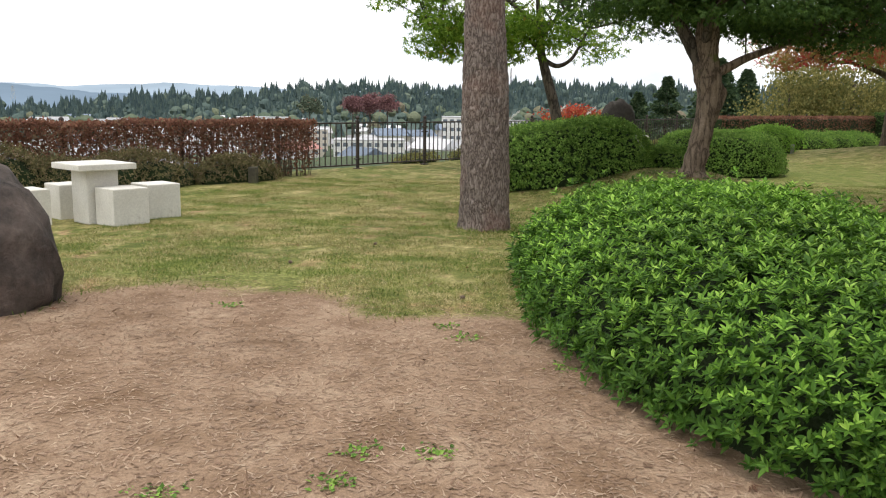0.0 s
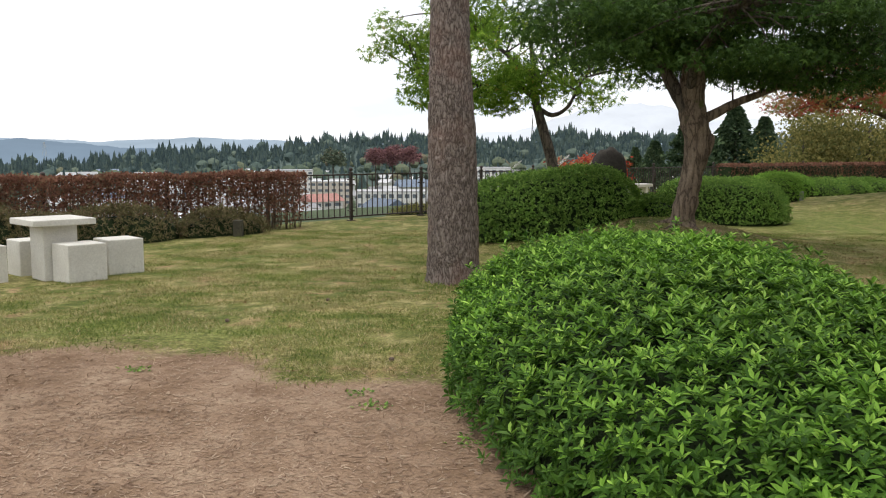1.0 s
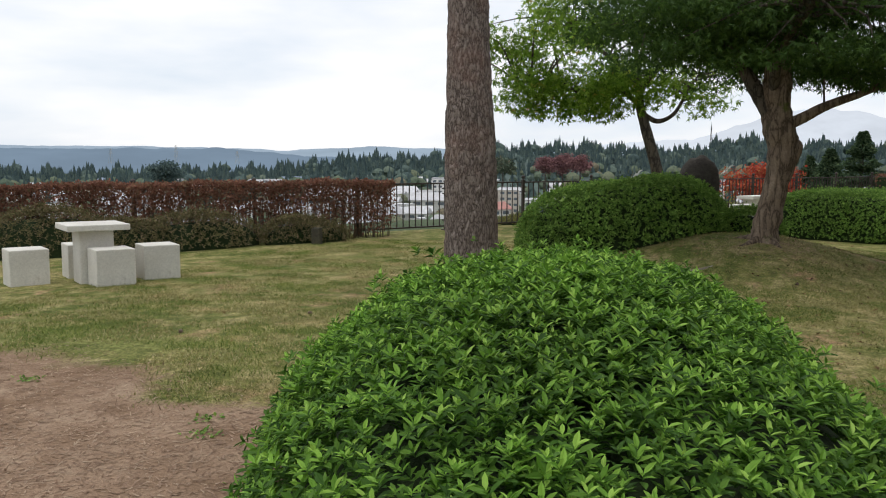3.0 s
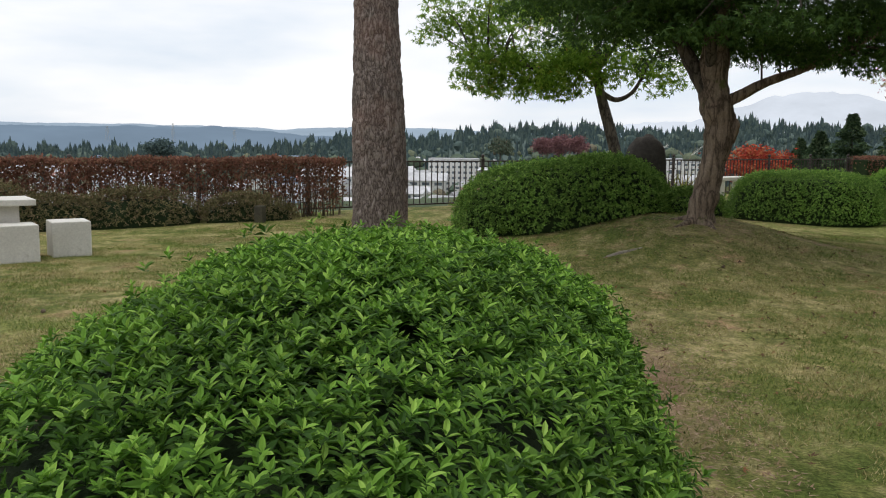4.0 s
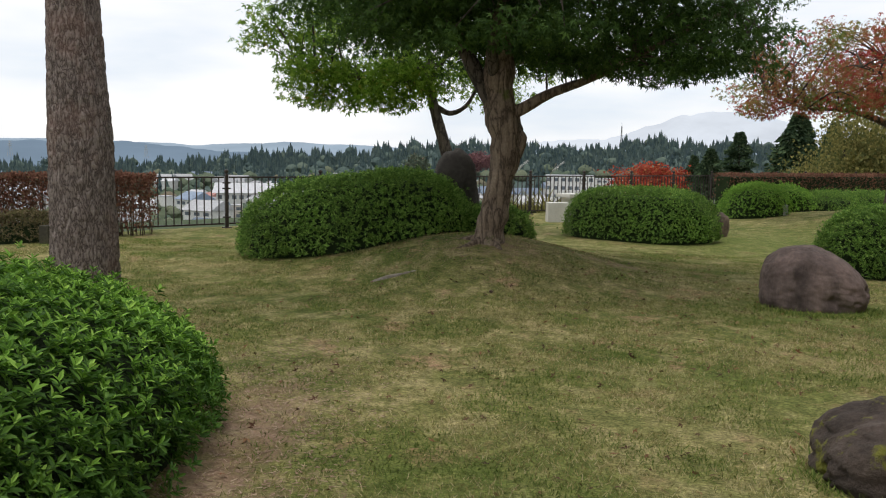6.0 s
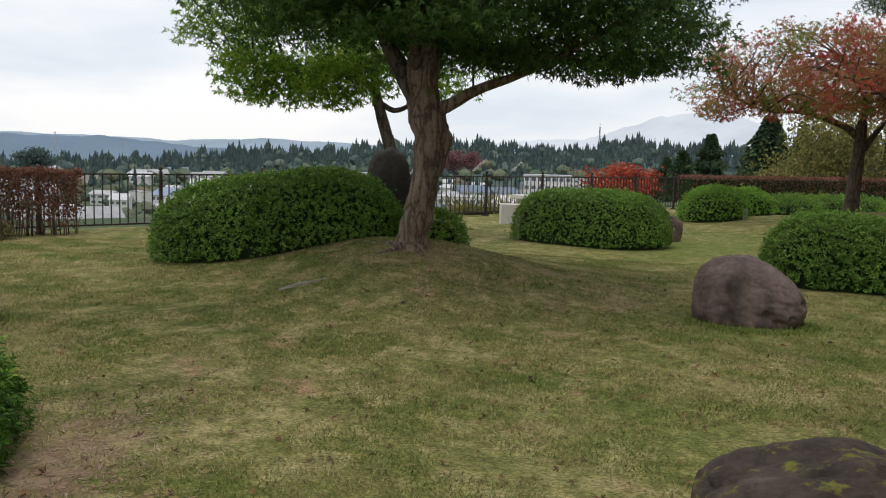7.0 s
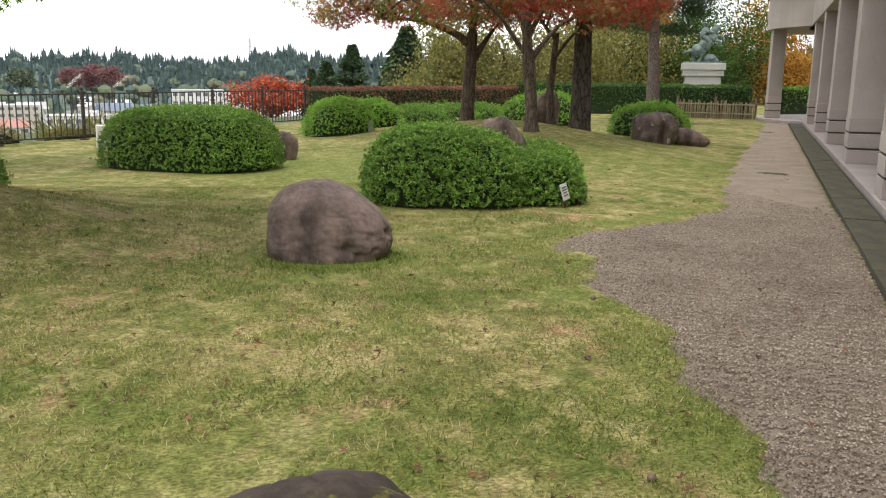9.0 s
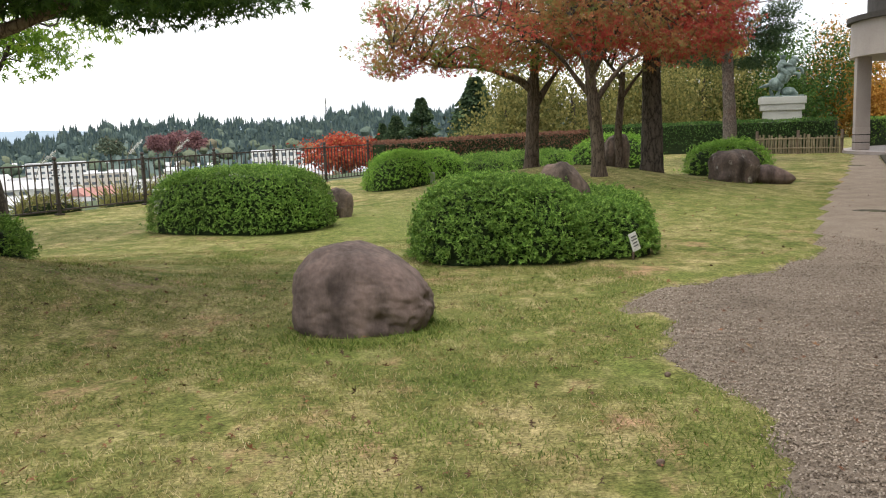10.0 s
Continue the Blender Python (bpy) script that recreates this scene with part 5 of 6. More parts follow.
# ---- statue ----
stx, sty = 33.0, 45.56
sz = gz(stx, sty)
ped = holder("statue_pedestal", pose(stx, sty, sz, 0, 0, -30), "pale stepped stone statue pedestal behind the hedge", "pedestal")
part("plinth", boxed((2.2, 1.6, 0.36), (0, 0, 2.28), 0.03), M["pale_stone"], ped)
bm = boxed((1.78, 1.3, 1.8), (0, 0, 0.88), 0.02)
for v in bm.verts:
    if v.co.z < 0.5:
        v.co.x *= 1.12
        v.co.y *= 1.12
part("body", bm, M["pale_stone"], ped)
part("band", boxed((2.06, 1.48, 0.30), (0, 0, 1.94), 0.02), M["pale_stone"], ped)


def blob(bm, at, size, rot=(0, 0, 0)):
    m = pose(*at, *rot) @ Matrix.Diagonal((*size, 1))
    bmesh.ops.create_icosphere(bm, subdivisions=3, radius=1.0, matrix=m)


bm = bmesh.new()
blob(bm, (-0.26, 0, 0.66), (0.36, 0.30, 0.34))
blob(bm, (0.04, 0, 0.96), (0.58, 0.29, 0.29), (0, -52, 0))
blob(bm, (0.30, 0, 1.28), (0.31, 0.26, 0.31))
blob(bm, (0.42, 0, 1.60), (0.36, 0.14, 0.20), (0, -66, 0))
blob(bm, (0.58, 0, 1.86), (0.24, 0.09, 0.10), (0, 38, 0))
for x0, z0, x1, z1, y in ((0.42, 1.28, 0.82, 1.42, 0.12), (0.82, 1.42, 0.93, 1.12, 0.12), (0.38, 1.14, 0.76, 1.12, -0.12), (0.76, 1.12, 0.70, 0.86, -0.12), (-0.32, 0.62, -0.54, 0.36, 0.14), (-0.54, 0.36, -0.40, 0.02, 0.14), (-0.16, 0.56, -0.12, 0.30, -0.14), (-0.12, 0.30, -0.26, 0.02, -0.14)):
    d = math.degrees(math.atan2(z1 - z0, x1 - x0))
    ln = math.hypot(x1 - x0, z1 - z0)
    blob(bm, ((x0 + x1) / 2, y, (z0 + z1) / 2), (ln * 0.62, 0.085, 0.085), (0, -d, 0))
blob(bm, (-0.66, 0, 0.62), (0.40, 0.07, 0.09), (0, -18, 0))
blob(bm, (-0.04, 0, 1.52), (0.20, 0.24, 0.36), (0, 12, 0))
blob(bm, (0.02, 0, 1.95), (0.12, 0.12, 0.14))
blob(bm, (0.0, 0, 2.04), (0.20, 0.18, 0.05), (0, 10, 0))
for y in (-0.24, 0.24):
    blob(bm, (0.12, y, 1.20), (0.28, 0.09, 0.12), (0, 42, 0))
    blob(bm, (0.20, y, 0.92), (0.08, 0.08, 0.25), (0, 8, 0))
    blob(bm, (0.16, y * 0.8, 1.60), (0.28, 0.07, 0.08), (0, 12, 0))
blob(bm, (0.28, 0, 0.24), (0.34, 0.30, 0.25))
blob(bm, (0.50, 0.1, 0.14), (0.24, 0.26, 0.15))
boxed((1.9, 0.8, 0.08), (0, 0, 0.03), 0.02, bm)
for v in bm.verts:
    v.co += Vector((noise.noise(v.co * 7), noise.noise(v.co * 7 + Vector((5, 0, 0))), noise.noise(v.co * 7 + Vector((0, 5, 0))))) * 0.025
statue = part("statue", bm, M["bronze"], None, "green bronze statue of a rider on a rearing horse", True)
statue.matrix_world = pose(stx, sty, sz + 2.46, 0, 0, -30) @ Matrix.Diagonal((1.05, 1.25, 1.0, 1))
tagged(statue, category="statue")


# ---- town, woods and hills beyond the fence ----
EYE = (5.0, 3.0)


def polar(az, d):
    return EYE[0] + d * math.sin(radians(az)), EYE[1] + d * math.cos(radians(az))


def house(az, d, w, dp, h, wall, roof, label, turn, flat=False, floors=2, name="house", cols=5, zoff=0.0):
    x, y = polar(az, d)
    z = gz(x, y) + zoff
    hs = holder(name, pose(x, y, z, 0, 0, turn), label, "building", "town below the park")
    part("wall", boxed((w, dp, h), (0, 0, h / 2)), M[wall], hs)
    if flat:
        part("roof", boxed((w + 0.3, dp + 0.3, 0.5), (0, 0, h + 0.2)), M[roof], hs)
    else:
        bm = bmesh.new()
        r = w * 0.06
        v = [bm.verts.new(p) for p in ((-w / 2 - r, -dp / 2 - r, h), (w / 2 + r, -dp / 2 - r, h), (w / 2 + r, dp / 2 + r, h), (-w / 2 - r, dp / 2 + r, h), (-w / 2 - r, 0, h + dp * 0.3), (w / 2 + r, 0, h + dp * 0.3))]
        for f in ((0, 1, 5, 4), (2, 3, 4, 5), (0, 4, 3), (1, 2, 5), (0, 3, 2, 1)):
            bm.faces.new([v[i] for i in f])
        part("roof", bm, M[roof], hs)
    for fl in range(floors):
        for c in range(cols):
            part("window", boxed((w / cols * 0.6, 0.12, h / floors * 0.42), ((c + 0.5) * w / cols - w / 2, -dp / 2 - 0.02, (fl + 0.55) * h / floors)), M["pane"], hs)
    return hs


house(-12.4, 650, 38, 26, 24.2, "white_wall", "grey_roof", "white apartment block with long window rows", 12, True, 6, "apartment_block", 9)
house(0.9, 585, 32, 24, 27.6, "white_wall", "grey_roof", "large white building with a flat roof", 0, True, 5, "apartment_block", 7)
house(-5.6, 495, 40, 26, 15.6, "white_wall", "grey_roof", "long white hall with a flat roof", 5, True, 3, "warehouse", 9)
house(-9.6, 560, 26, 20, 19, "cream_wall", "grey_roof", "cream office block in the town", 8, True, 5, "apartment_block", 6)
house(-20.5, 600, 38, 22, 12.5, "white_wall", "grey_roof", "low white shop with a grey roof", 15, False, 2, "shop", 8)
house(3.8, 780, 42, 26, 21.6, "white_wall", "grey_roof", "white building with a flat roof in the town", -4, True, 5, "apartment_block", 8)
rng = random.Random(12)
for i in range(250):
    az = rng.uniform(-40, 13)
    d = rng.choice((rng.uniform(330, 620), rng.uniform(560, 1000), rng.uniform(700, 1200)))
    k = rng.choice((1, 1, 1, 1.7))
    w, dp, h = k * rng.uniform(10, 17), k * rng.uniform(8, 12), rng.uniform(5.5, 8.5) * (k + 1) / 2
    wall, roof = rng.choice(("white_wall", "white_wall", "cream_wall")), rng.choice(("grey_roof",) * 9 + ("red_roof", "blue_roof"))
    flat = rng.random() < 0.2
    colour = {"grey_roof": "grey", "red_roof": "red", "blue_roof": "blue"}[roof]
    house(az, d, w, dp, h, wall, roof, ("white" if wall == "white_wall" else "cream") + " house with a " + colour + (" flat roof" if flat else " gabled roof"), rng.uniform(-50, 50), flat, 2, "house", 3 if d < 640 else 0)

# far wood on its hill
RIDGE = ((-60, -0.6), (-45, -0.7), (-36, -0.75), (-25, -0.6), (-21.5, -0.1), (-19.5, 0.15), (-18, 0.22), (-14, 0.2), (-10.5, 0.75), (-8.4, 0.95), (-3.9, 1.08), (0, 0.8), (2.7, 0.75), (4.6, 1.25), (6.5, 1.5), (9, 1.2), (14.3, 1.1), (25, 1.3), (40, 1.8), (60, 2.2))
RA, RE = np.array(RIDGE).T


def ridge(az):
    return np.interp(az, RA, RE)


def hill_z(az, d):
    top = 1.5 + 1456 * np.tan(np.radians(ridge(az))) - 13.0 + 4.5 * np.sin(az * 3.1) + 3.0 * np.sin(az * 7.7) + 2.0 * np.sin(az * 17.3)
    u = np.clip((d - 936) / 520, 0, 1)
    return -37.0 + (top + 37.0) * u**0.8


az_, d_ = np.meshgrid(np.linspace(-60, 60, 121), np.linspace(860, 2340, 20))
hz = hill_z(az_, d_) - np.where(d_ > 1560, (d_ - 1560) * 0.02, 0)
hx, hy = EYE[0] + d_ * np.sin(np.radians(az_)), EYE[1] + d_ * np.cos(np.radians(az_))
hi = np.arange(hx.size).reshape(hx.shape)
hf = np.stack([hi[:-1, :-1], hi[:-1, 1:], hi[1:, 1:], hi[1:, :-1]], -1).reshape(-1, 4)
# Bluish grey-green: distance haze is put into the hill's colour.
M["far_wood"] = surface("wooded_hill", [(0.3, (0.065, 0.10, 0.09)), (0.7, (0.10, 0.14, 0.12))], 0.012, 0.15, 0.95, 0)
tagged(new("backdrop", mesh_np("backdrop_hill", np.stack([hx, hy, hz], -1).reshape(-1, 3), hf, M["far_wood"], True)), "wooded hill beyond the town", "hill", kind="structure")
tiers, tri = [], []
for k, (zb, r) in enumerate(((0.05, 0.18), (0.34, 0.135), (0.62, 0.08))):
    b0 = len(tiers)
    for j in range(5):
        w = 2 * math.pi * j / 5 + k * 0.9
        q = r * (1 + 0.3 * math.sin(5 * j + 3 * k))
        tiers.append((q * math.cos(w), zb + 0.05 * math.sin(7 * j + k), q * math.sin(w)))
    tiers.append((0, zb + 0.42 if k < 2 else 1.0, 0))
    tri += [(b0 + j, b0 + (j + 1) % 5, b0 + 5) for j in range(5)]
CONIFER = (np.array(tiers), np.array(tri))
bm = bmesh.new()
bmesh.ops.create_icosphere(bm, subdivisions=2, radius=0.5)
bm.verts.ensure_lookup_table()
for v in bm.verts:
    v.co *= 1 + 0.35 * noise.noise(v.co * 5)
CLUMP = (np.array([(v.co.x, v.co.z * 0.85 + 0.42, v.co.y) for v in bm.verts]), np.array([[v.index for v in f.verts] for f in bm.faces]))
bm.free()
rw = np.random.default_rng(5)
# far_* leaf colours are greyed and blued to hold the distance haze.
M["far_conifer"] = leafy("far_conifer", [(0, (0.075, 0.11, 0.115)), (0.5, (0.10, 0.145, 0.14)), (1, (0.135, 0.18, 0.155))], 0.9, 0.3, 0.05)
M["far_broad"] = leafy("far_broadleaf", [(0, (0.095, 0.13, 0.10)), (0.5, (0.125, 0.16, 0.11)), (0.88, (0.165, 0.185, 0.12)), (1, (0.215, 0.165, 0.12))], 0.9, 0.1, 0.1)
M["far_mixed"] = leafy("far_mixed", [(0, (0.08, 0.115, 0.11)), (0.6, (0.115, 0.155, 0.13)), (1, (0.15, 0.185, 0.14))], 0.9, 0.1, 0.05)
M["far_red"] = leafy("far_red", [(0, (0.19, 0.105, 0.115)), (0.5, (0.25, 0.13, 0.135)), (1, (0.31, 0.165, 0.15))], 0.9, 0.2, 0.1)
M["scarlet"] = leafy("scarlet_leaf", [(0, (0.33, 0.05, 0.04)), (0.6, (0.46, 0.09, 0.05)), (1, (0.48, 0.20, 0.09))], 0.8, 0.3, 0.1)


def far_trees(name, n, az_lo, az_hi, d_lo, d_hi, h_lo, h_hi, template, mat_, label, on_hill=True, power=1.0):
    a = rw.uniform(az_lo, az_hi, n)
    d = d_lo + (d_hi - d_lo) * rw.uniform(0, 1, n) ** power
    x, y = EYE[0] + d * np.sin(np.radians(a)), EYE[1] + d * np.cos(np.radians(a))
    z = hill_z(a, d) if on_hill else ground_z(x, y)
    v, f = scatter(template, np.stack([x, y, z - 1.0], -1), np.tile((0.0, 0, 1.0), (n, 1)), np.column_stack([rw.normal(0, 1, (n, 2)), np.zeros(n)]), h_lo + (h_hi - h_lo) * rw.uniform(0, 1, n) ** 1.6)
    tagged(new(name, mesh_np(name, v, f, mat_)), label, "woods", kind="stuff")


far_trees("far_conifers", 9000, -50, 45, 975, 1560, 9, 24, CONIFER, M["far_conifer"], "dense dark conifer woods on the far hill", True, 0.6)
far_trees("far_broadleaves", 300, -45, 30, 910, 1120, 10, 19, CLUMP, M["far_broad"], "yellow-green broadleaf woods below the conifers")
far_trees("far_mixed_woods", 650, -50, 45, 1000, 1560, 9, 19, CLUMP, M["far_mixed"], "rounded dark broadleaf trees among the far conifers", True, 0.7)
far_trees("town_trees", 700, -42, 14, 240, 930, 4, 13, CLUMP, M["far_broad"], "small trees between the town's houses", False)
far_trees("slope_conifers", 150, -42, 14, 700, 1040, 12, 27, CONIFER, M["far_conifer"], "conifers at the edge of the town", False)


def leaf_ball_tree(name, az, d, top, width, height, mat_, label, seed, leaf, count=5000, drop=0.0):
    """A tree beyond the fence: trunk and a crown of leaf clumps with gaps. top: its height over the eye's level."""
    x, y = polar(az, d)
    z0 = gz(x, y)
    t = holder(name, pose(x, y, z0), label, "tree", "trees beyond the fence")
    zt = 1.5 + top - z0
    trunk_part("trunk", [(0, 0, -0.3), (0.05, 0, (zt - height) * 0.6), (0, 0, zt - height * 0.4)], (width * 0.04, width * 0.03, width * 0.012), M["dark_bark"], t, 10, 0.1, 2, 14)
    r = np.random.default_rng(seed)
    k = 46
    cen = unit(r.normal(0, 1, (k, 3))) * r.uniform(0.45, 1.0, (k, 1)) * (width / 2 * 0.8, width / 2 * 0.8, height / 2 * 0.8) + (0, 0, zt - height / 2)
    i = r.integers(0, k, count)
    o = r.normal(0, 1, (count, 3)) * (width * 0.085, width * 0.085, height * 0.065)
    o[:, 2] -= drop * np.abs(r.normal(0, 1, count)) * height * 0.2
    v, f = scatter(BLADE, cen[i] + o, unit(r.normal(0, 1, (count, 3)) - (0, 0, 0.4 + 2 * drop)), unit(r.normal(0, 0.7, (count, 3)) + (0, 0, 0.8)), leaf * r.uniform(0.6, 1.3, count))
    part_me("crown", mesh_np("crown", v, f, mat_), t)
    return t


def cedar(az, d, top, width, label, seed, ragged=0.06):
    x, y = polar(az, d)
    z0 = gz(x, y)
    h = 1.5 + top - z0
    t = holder("conifer_tree", pose(x, y, z0), label, "tree", "conifers beyond the fence")
    trunk_part("trunk", [(0, 0, -0.3), (0, 0, h * 0.5), (0, 0, h * 0.97)], (width * 0.06, width * 0.04, 0.02), M["dark_bark"], t, 8, 0.05, 2, 10)
    r = np.random.default_rng(seed)
    n = 6000
    u = r.uniform(0.12, 1, n)
    tier = 1 + ragged * np.sin(u * 34)
    rad = width / 2 * (1 - u) ** 0.75 * tier * np.sqrt(r.uniform(0.25, 1, n)) + 0.05
    w = r.uniform(0, 2 * np.pi, n)
    rad *= 1 + 0.2 * np.sin(3 * w + 9 * u) + r.normal(0, 0.12, n)
    P = np.stack([rad * np.cos(w), rad * np.sin(w), u * h - rad * 0.25], -1)
    fw = unit(np.stack([np.cos(w), np.sin(w), -0.25 + 0 * w], -1) + r.normal(0, 0.35, (n, 3)))
    v, f = scatter(BLADE, P, fw, unit(r.normal(0, 0.5, (n, 3)) + (0, 0, 1)), width * 0.072 * r.uniform(0.5, 1.3, n))
    part_me("crown", mesh_np("crown", v, f, M["conifer_leaf"]), t)
    return t


cedar(14.9, 85, 4.5, 6.5, "tall dark conical cedar beyond the hedge", 1)
cedar(16.9, 92, 3.8, 5.0, "dark conical cedar behind a taller one", 2)
cedar(11.5, 80, 2.6, 4.2, "thin ragged pine beyond the railing", 3, 0.35)
cedar(9.8, 85, 1.2, 4.0, "rounded dark conifer beyond the railing", 4)
cedar(8.8, 95, 0.6, 3.4, "small conifer beyond the railing", 6)
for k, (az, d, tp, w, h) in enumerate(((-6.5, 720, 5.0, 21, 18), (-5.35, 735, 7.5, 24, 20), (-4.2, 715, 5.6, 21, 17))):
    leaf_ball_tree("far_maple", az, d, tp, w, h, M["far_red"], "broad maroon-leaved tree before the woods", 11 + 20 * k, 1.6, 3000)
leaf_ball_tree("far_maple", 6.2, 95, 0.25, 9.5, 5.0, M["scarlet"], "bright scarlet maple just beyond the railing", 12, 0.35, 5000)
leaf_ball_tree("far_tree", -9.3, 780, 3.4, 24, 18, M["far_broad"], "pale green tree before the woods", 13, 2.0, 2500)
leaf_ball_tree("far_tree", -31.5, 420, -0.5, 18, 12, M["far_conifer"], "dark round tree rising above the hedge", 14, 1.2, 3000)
for k, (az, d, tp, w, h) in enumerate(((17.5, 47, 3.5, 6.5, 7), (21.5, 49, 4.6, 7.5, 8), (25.5, 52, 5.0, 7.5, 8), (29.0, 58, 5.5, 8, 8))):
    leaf_ball_tree("willow_tree", az, d, tp, w, h, M["willow_leaf"], "drooping yellow-green willow behind the hedge", 30 + k, 0.17, 13000, 0.5)
for k, (az, d, tp, w, h, mm, nm) in enumerate(((31.5, 60, 5.0, 8, 7, "shade_leaf", "green tree behind the statue"), (34.5, 66, 7.0, 10, 10, "shade_leaf", "large dark green tree behind the statue"), (29.6, 62, 5.6, 4.2, 3.4, "orange_leaf", "orange-leaved tree beside the statue"), (38.2, 66, 2.2, 5.5, 5, "orange_leaf", "orange-leaved tree seen through the portico"), (36.5, 70, 6.5, 8, 9, "orange_leaf", "tall tree with orange and green leaves"), (41, 80, 4.5, 10, 9, "shade_leaf", "dark tree beyond the portico"), (27, 70, 6.5, 9, 10, "shade_leaf", "dark tree behind the willows"))):
    leaf_ball_tree("garden_tree", az, d, tp, w, h, M[mm], nm, 40 + k, 0.18, 12500, 0.1)

# mountains, far enough to be plain forms; the haze is painted as a glowing blue
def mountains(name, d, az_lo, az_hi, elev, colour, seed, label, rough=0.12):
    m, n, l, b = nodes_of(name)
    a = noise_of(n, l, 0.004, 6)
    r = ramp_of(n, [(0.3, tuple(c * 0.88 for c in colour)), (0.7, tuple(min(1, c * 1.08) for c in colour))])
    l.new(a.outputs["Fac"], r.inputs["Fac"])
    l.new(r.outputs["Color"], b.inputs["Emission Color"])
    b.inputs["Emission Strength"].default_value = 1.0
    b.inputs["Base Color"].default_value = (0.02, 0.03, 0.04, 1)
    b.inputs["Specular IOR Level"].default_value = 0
    az = np.linspace(az_lo, az_hi, 360)
    e = np.interp(az, [p for p, _ in elev], [q for _, q in elev])
    e = e + rough * np.array([noise.fractal(Vector((x * 0.35, seed, 0)), 1, 2, 5) for x in az])
    x, y = EYE[0] + d * np.sin(np.radians(az)), EYE[1] + d * np.cos(np.radians(az))
    rows = [np.stack([EYE[0] + (x - EYE[0]) * s, EYE[1] + (y - EYE[1]) * s, z], -1) for s, z in ((0.86, np.full(360, -40.0)), (0.93, d * np.tan(np.radians(e)) * 0.45), (1.0, d * np.tan(np.radians(e))), (1.05, np.full(360, -40.0)))]
    i = np.arange(360 * 4).reshape(4, 360)
    f = np.stack([i[:-1, :-1], i[:-1, 1:], i[1:, 1:], i[1:, :-1]], -1).reshape(-1, 4)
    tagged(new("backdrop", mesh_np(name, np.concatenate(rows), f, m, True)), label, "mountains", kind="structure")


mountains("near_ridge", 2700, -75, -8, ((-75, 0.5), (-45, 0.62), (-36, 0.62), (-28, 0.72), (-23, 0.3), (-19, 0.1), (-8, 0)), (0.20, 0.27, 0.35), 1, "wooded ridge beyond the town in painted blue-grey haze", 0.2)
mountains("middle_ridge", 3500, -75, 20, ((-75, 0.9), (-36, 0.78), (-28, 0.75), (-23, 0.62), (-17, 0.9), (-10, 0.62), (0, 0.7), (20, 0.6)), (0.36, 0.45, 0.54), 2, "distant hills in painted pale blue haze", 0.14)
mountains("far_range", 4000, -8, 75, ((-8, 0.4), (-3, 1.0), (0, 1.3), (3, 1.35), (4.5, 1.9), (7.7, 2.9), (11.2, 3.2), (16, 2.2), (30, 1.6), (75, 1.5)), (0.76, 0.81, 0.88), 3, "very pale distant mountains in painted haze", 0.35)


def pylon(az, d, base, top, wid, label):
    x, y = polar(az, d)
    t = holder("pylon", pose(x, y, base), label, "pylon", "pylons on the ridge")
    h = top - base
    for sx, sy in ((-1, -1), (1, -1), (1, 1), (-1, 1)):
        v, f = sweep([(sx * wid, sy * wid, 0), (sx * wid * 0.15, sy * wid * 0.15, h)], (0.42, 0.3), 4)
        part_me("leg", mesh_of("leg", v, [tuple(dict.fromkeys(int(a) for a in q)) for q in f], M["pale_stone"]), t)
    for k in range(3):
        part("cross_arm", boxed((wid * 2.4 - k * 2.0, 0.66, 0.66), (0, 0, h * (0.72 + 0.11 * k))), M["pale_stone"], t)
    return t


for az, tp in ((-34.4, 0.62), (-30.5, 0.86), (-26.7, 0.5)):
    pylon(az, 2420, -20, 1.5 + 2420 * math.tan(radians(tp)), 5.3, "far red and white power pylon")
mx, my = polar(4.15, 1560)
mast = holder("radio_mast", pose(mx, my, 10), "thin grey radio mast on the wooded hill", "mast")
for sx, sy in ((-1, -0.6), (1, -0.6), (0, 1)):
    v, f = sweep([(sx * 2.1, sy * 2.1, 0), (sx * 0.5, sy * 0.5, 52)], (0.42, 0.31), 4)
    part_me("leg", mesh_of("leg", v, [tuple(dict.fromkeys(int(a) for a in q)) for q in f], M["groove"]), mast)
part("tip", boxed((0.42, 0.42, 8), (0, 0, 55)), M["groove"], mast)

# ---- turf, fallen leaves and cones ----
rs = np.random.default_rng(77)
n0 = 800000
gxy = np.stack([rs.uniform(-4, 11, n0), 3.2 + 15 * rs.uniform(0, 1, n0) ** 1.35], -1)
bare = bare_mask(gxy[:, 0], gxy[:, 1])
keep = (rs.uniform(0, 1, n0) > bare * 1.25) & (gravel_depth(gxy[:, 0], gxy[:, 1]) < 0.03 * rs.normal(0, 1, n0))
gxy = gxy[keep]
thin = np.array([noise.fractal(Vector((x * 1.1, y * 1.5, 9.0)), 1, 2, 3) for x, y in gxy])
gxy = gxy[thin + rs.normal(0, 0.12, len(gxy)) < 0.22]
patch = np.array([noise.fractal(Vector((x * 1.1, y * 1.7, 3.0)), 1, 2, 4) for x, y in gxy])
edge_near = np.abs(gravel_depth(gxy[:, 0], gxy[:, 1]) + 0.25) < 0.3
green = (patch + rs.normal(0, 0.13, len(gxy)) < -0.10) | (edge_near & (rs.uniform(0, 1, len(gxy)) < 0.6))
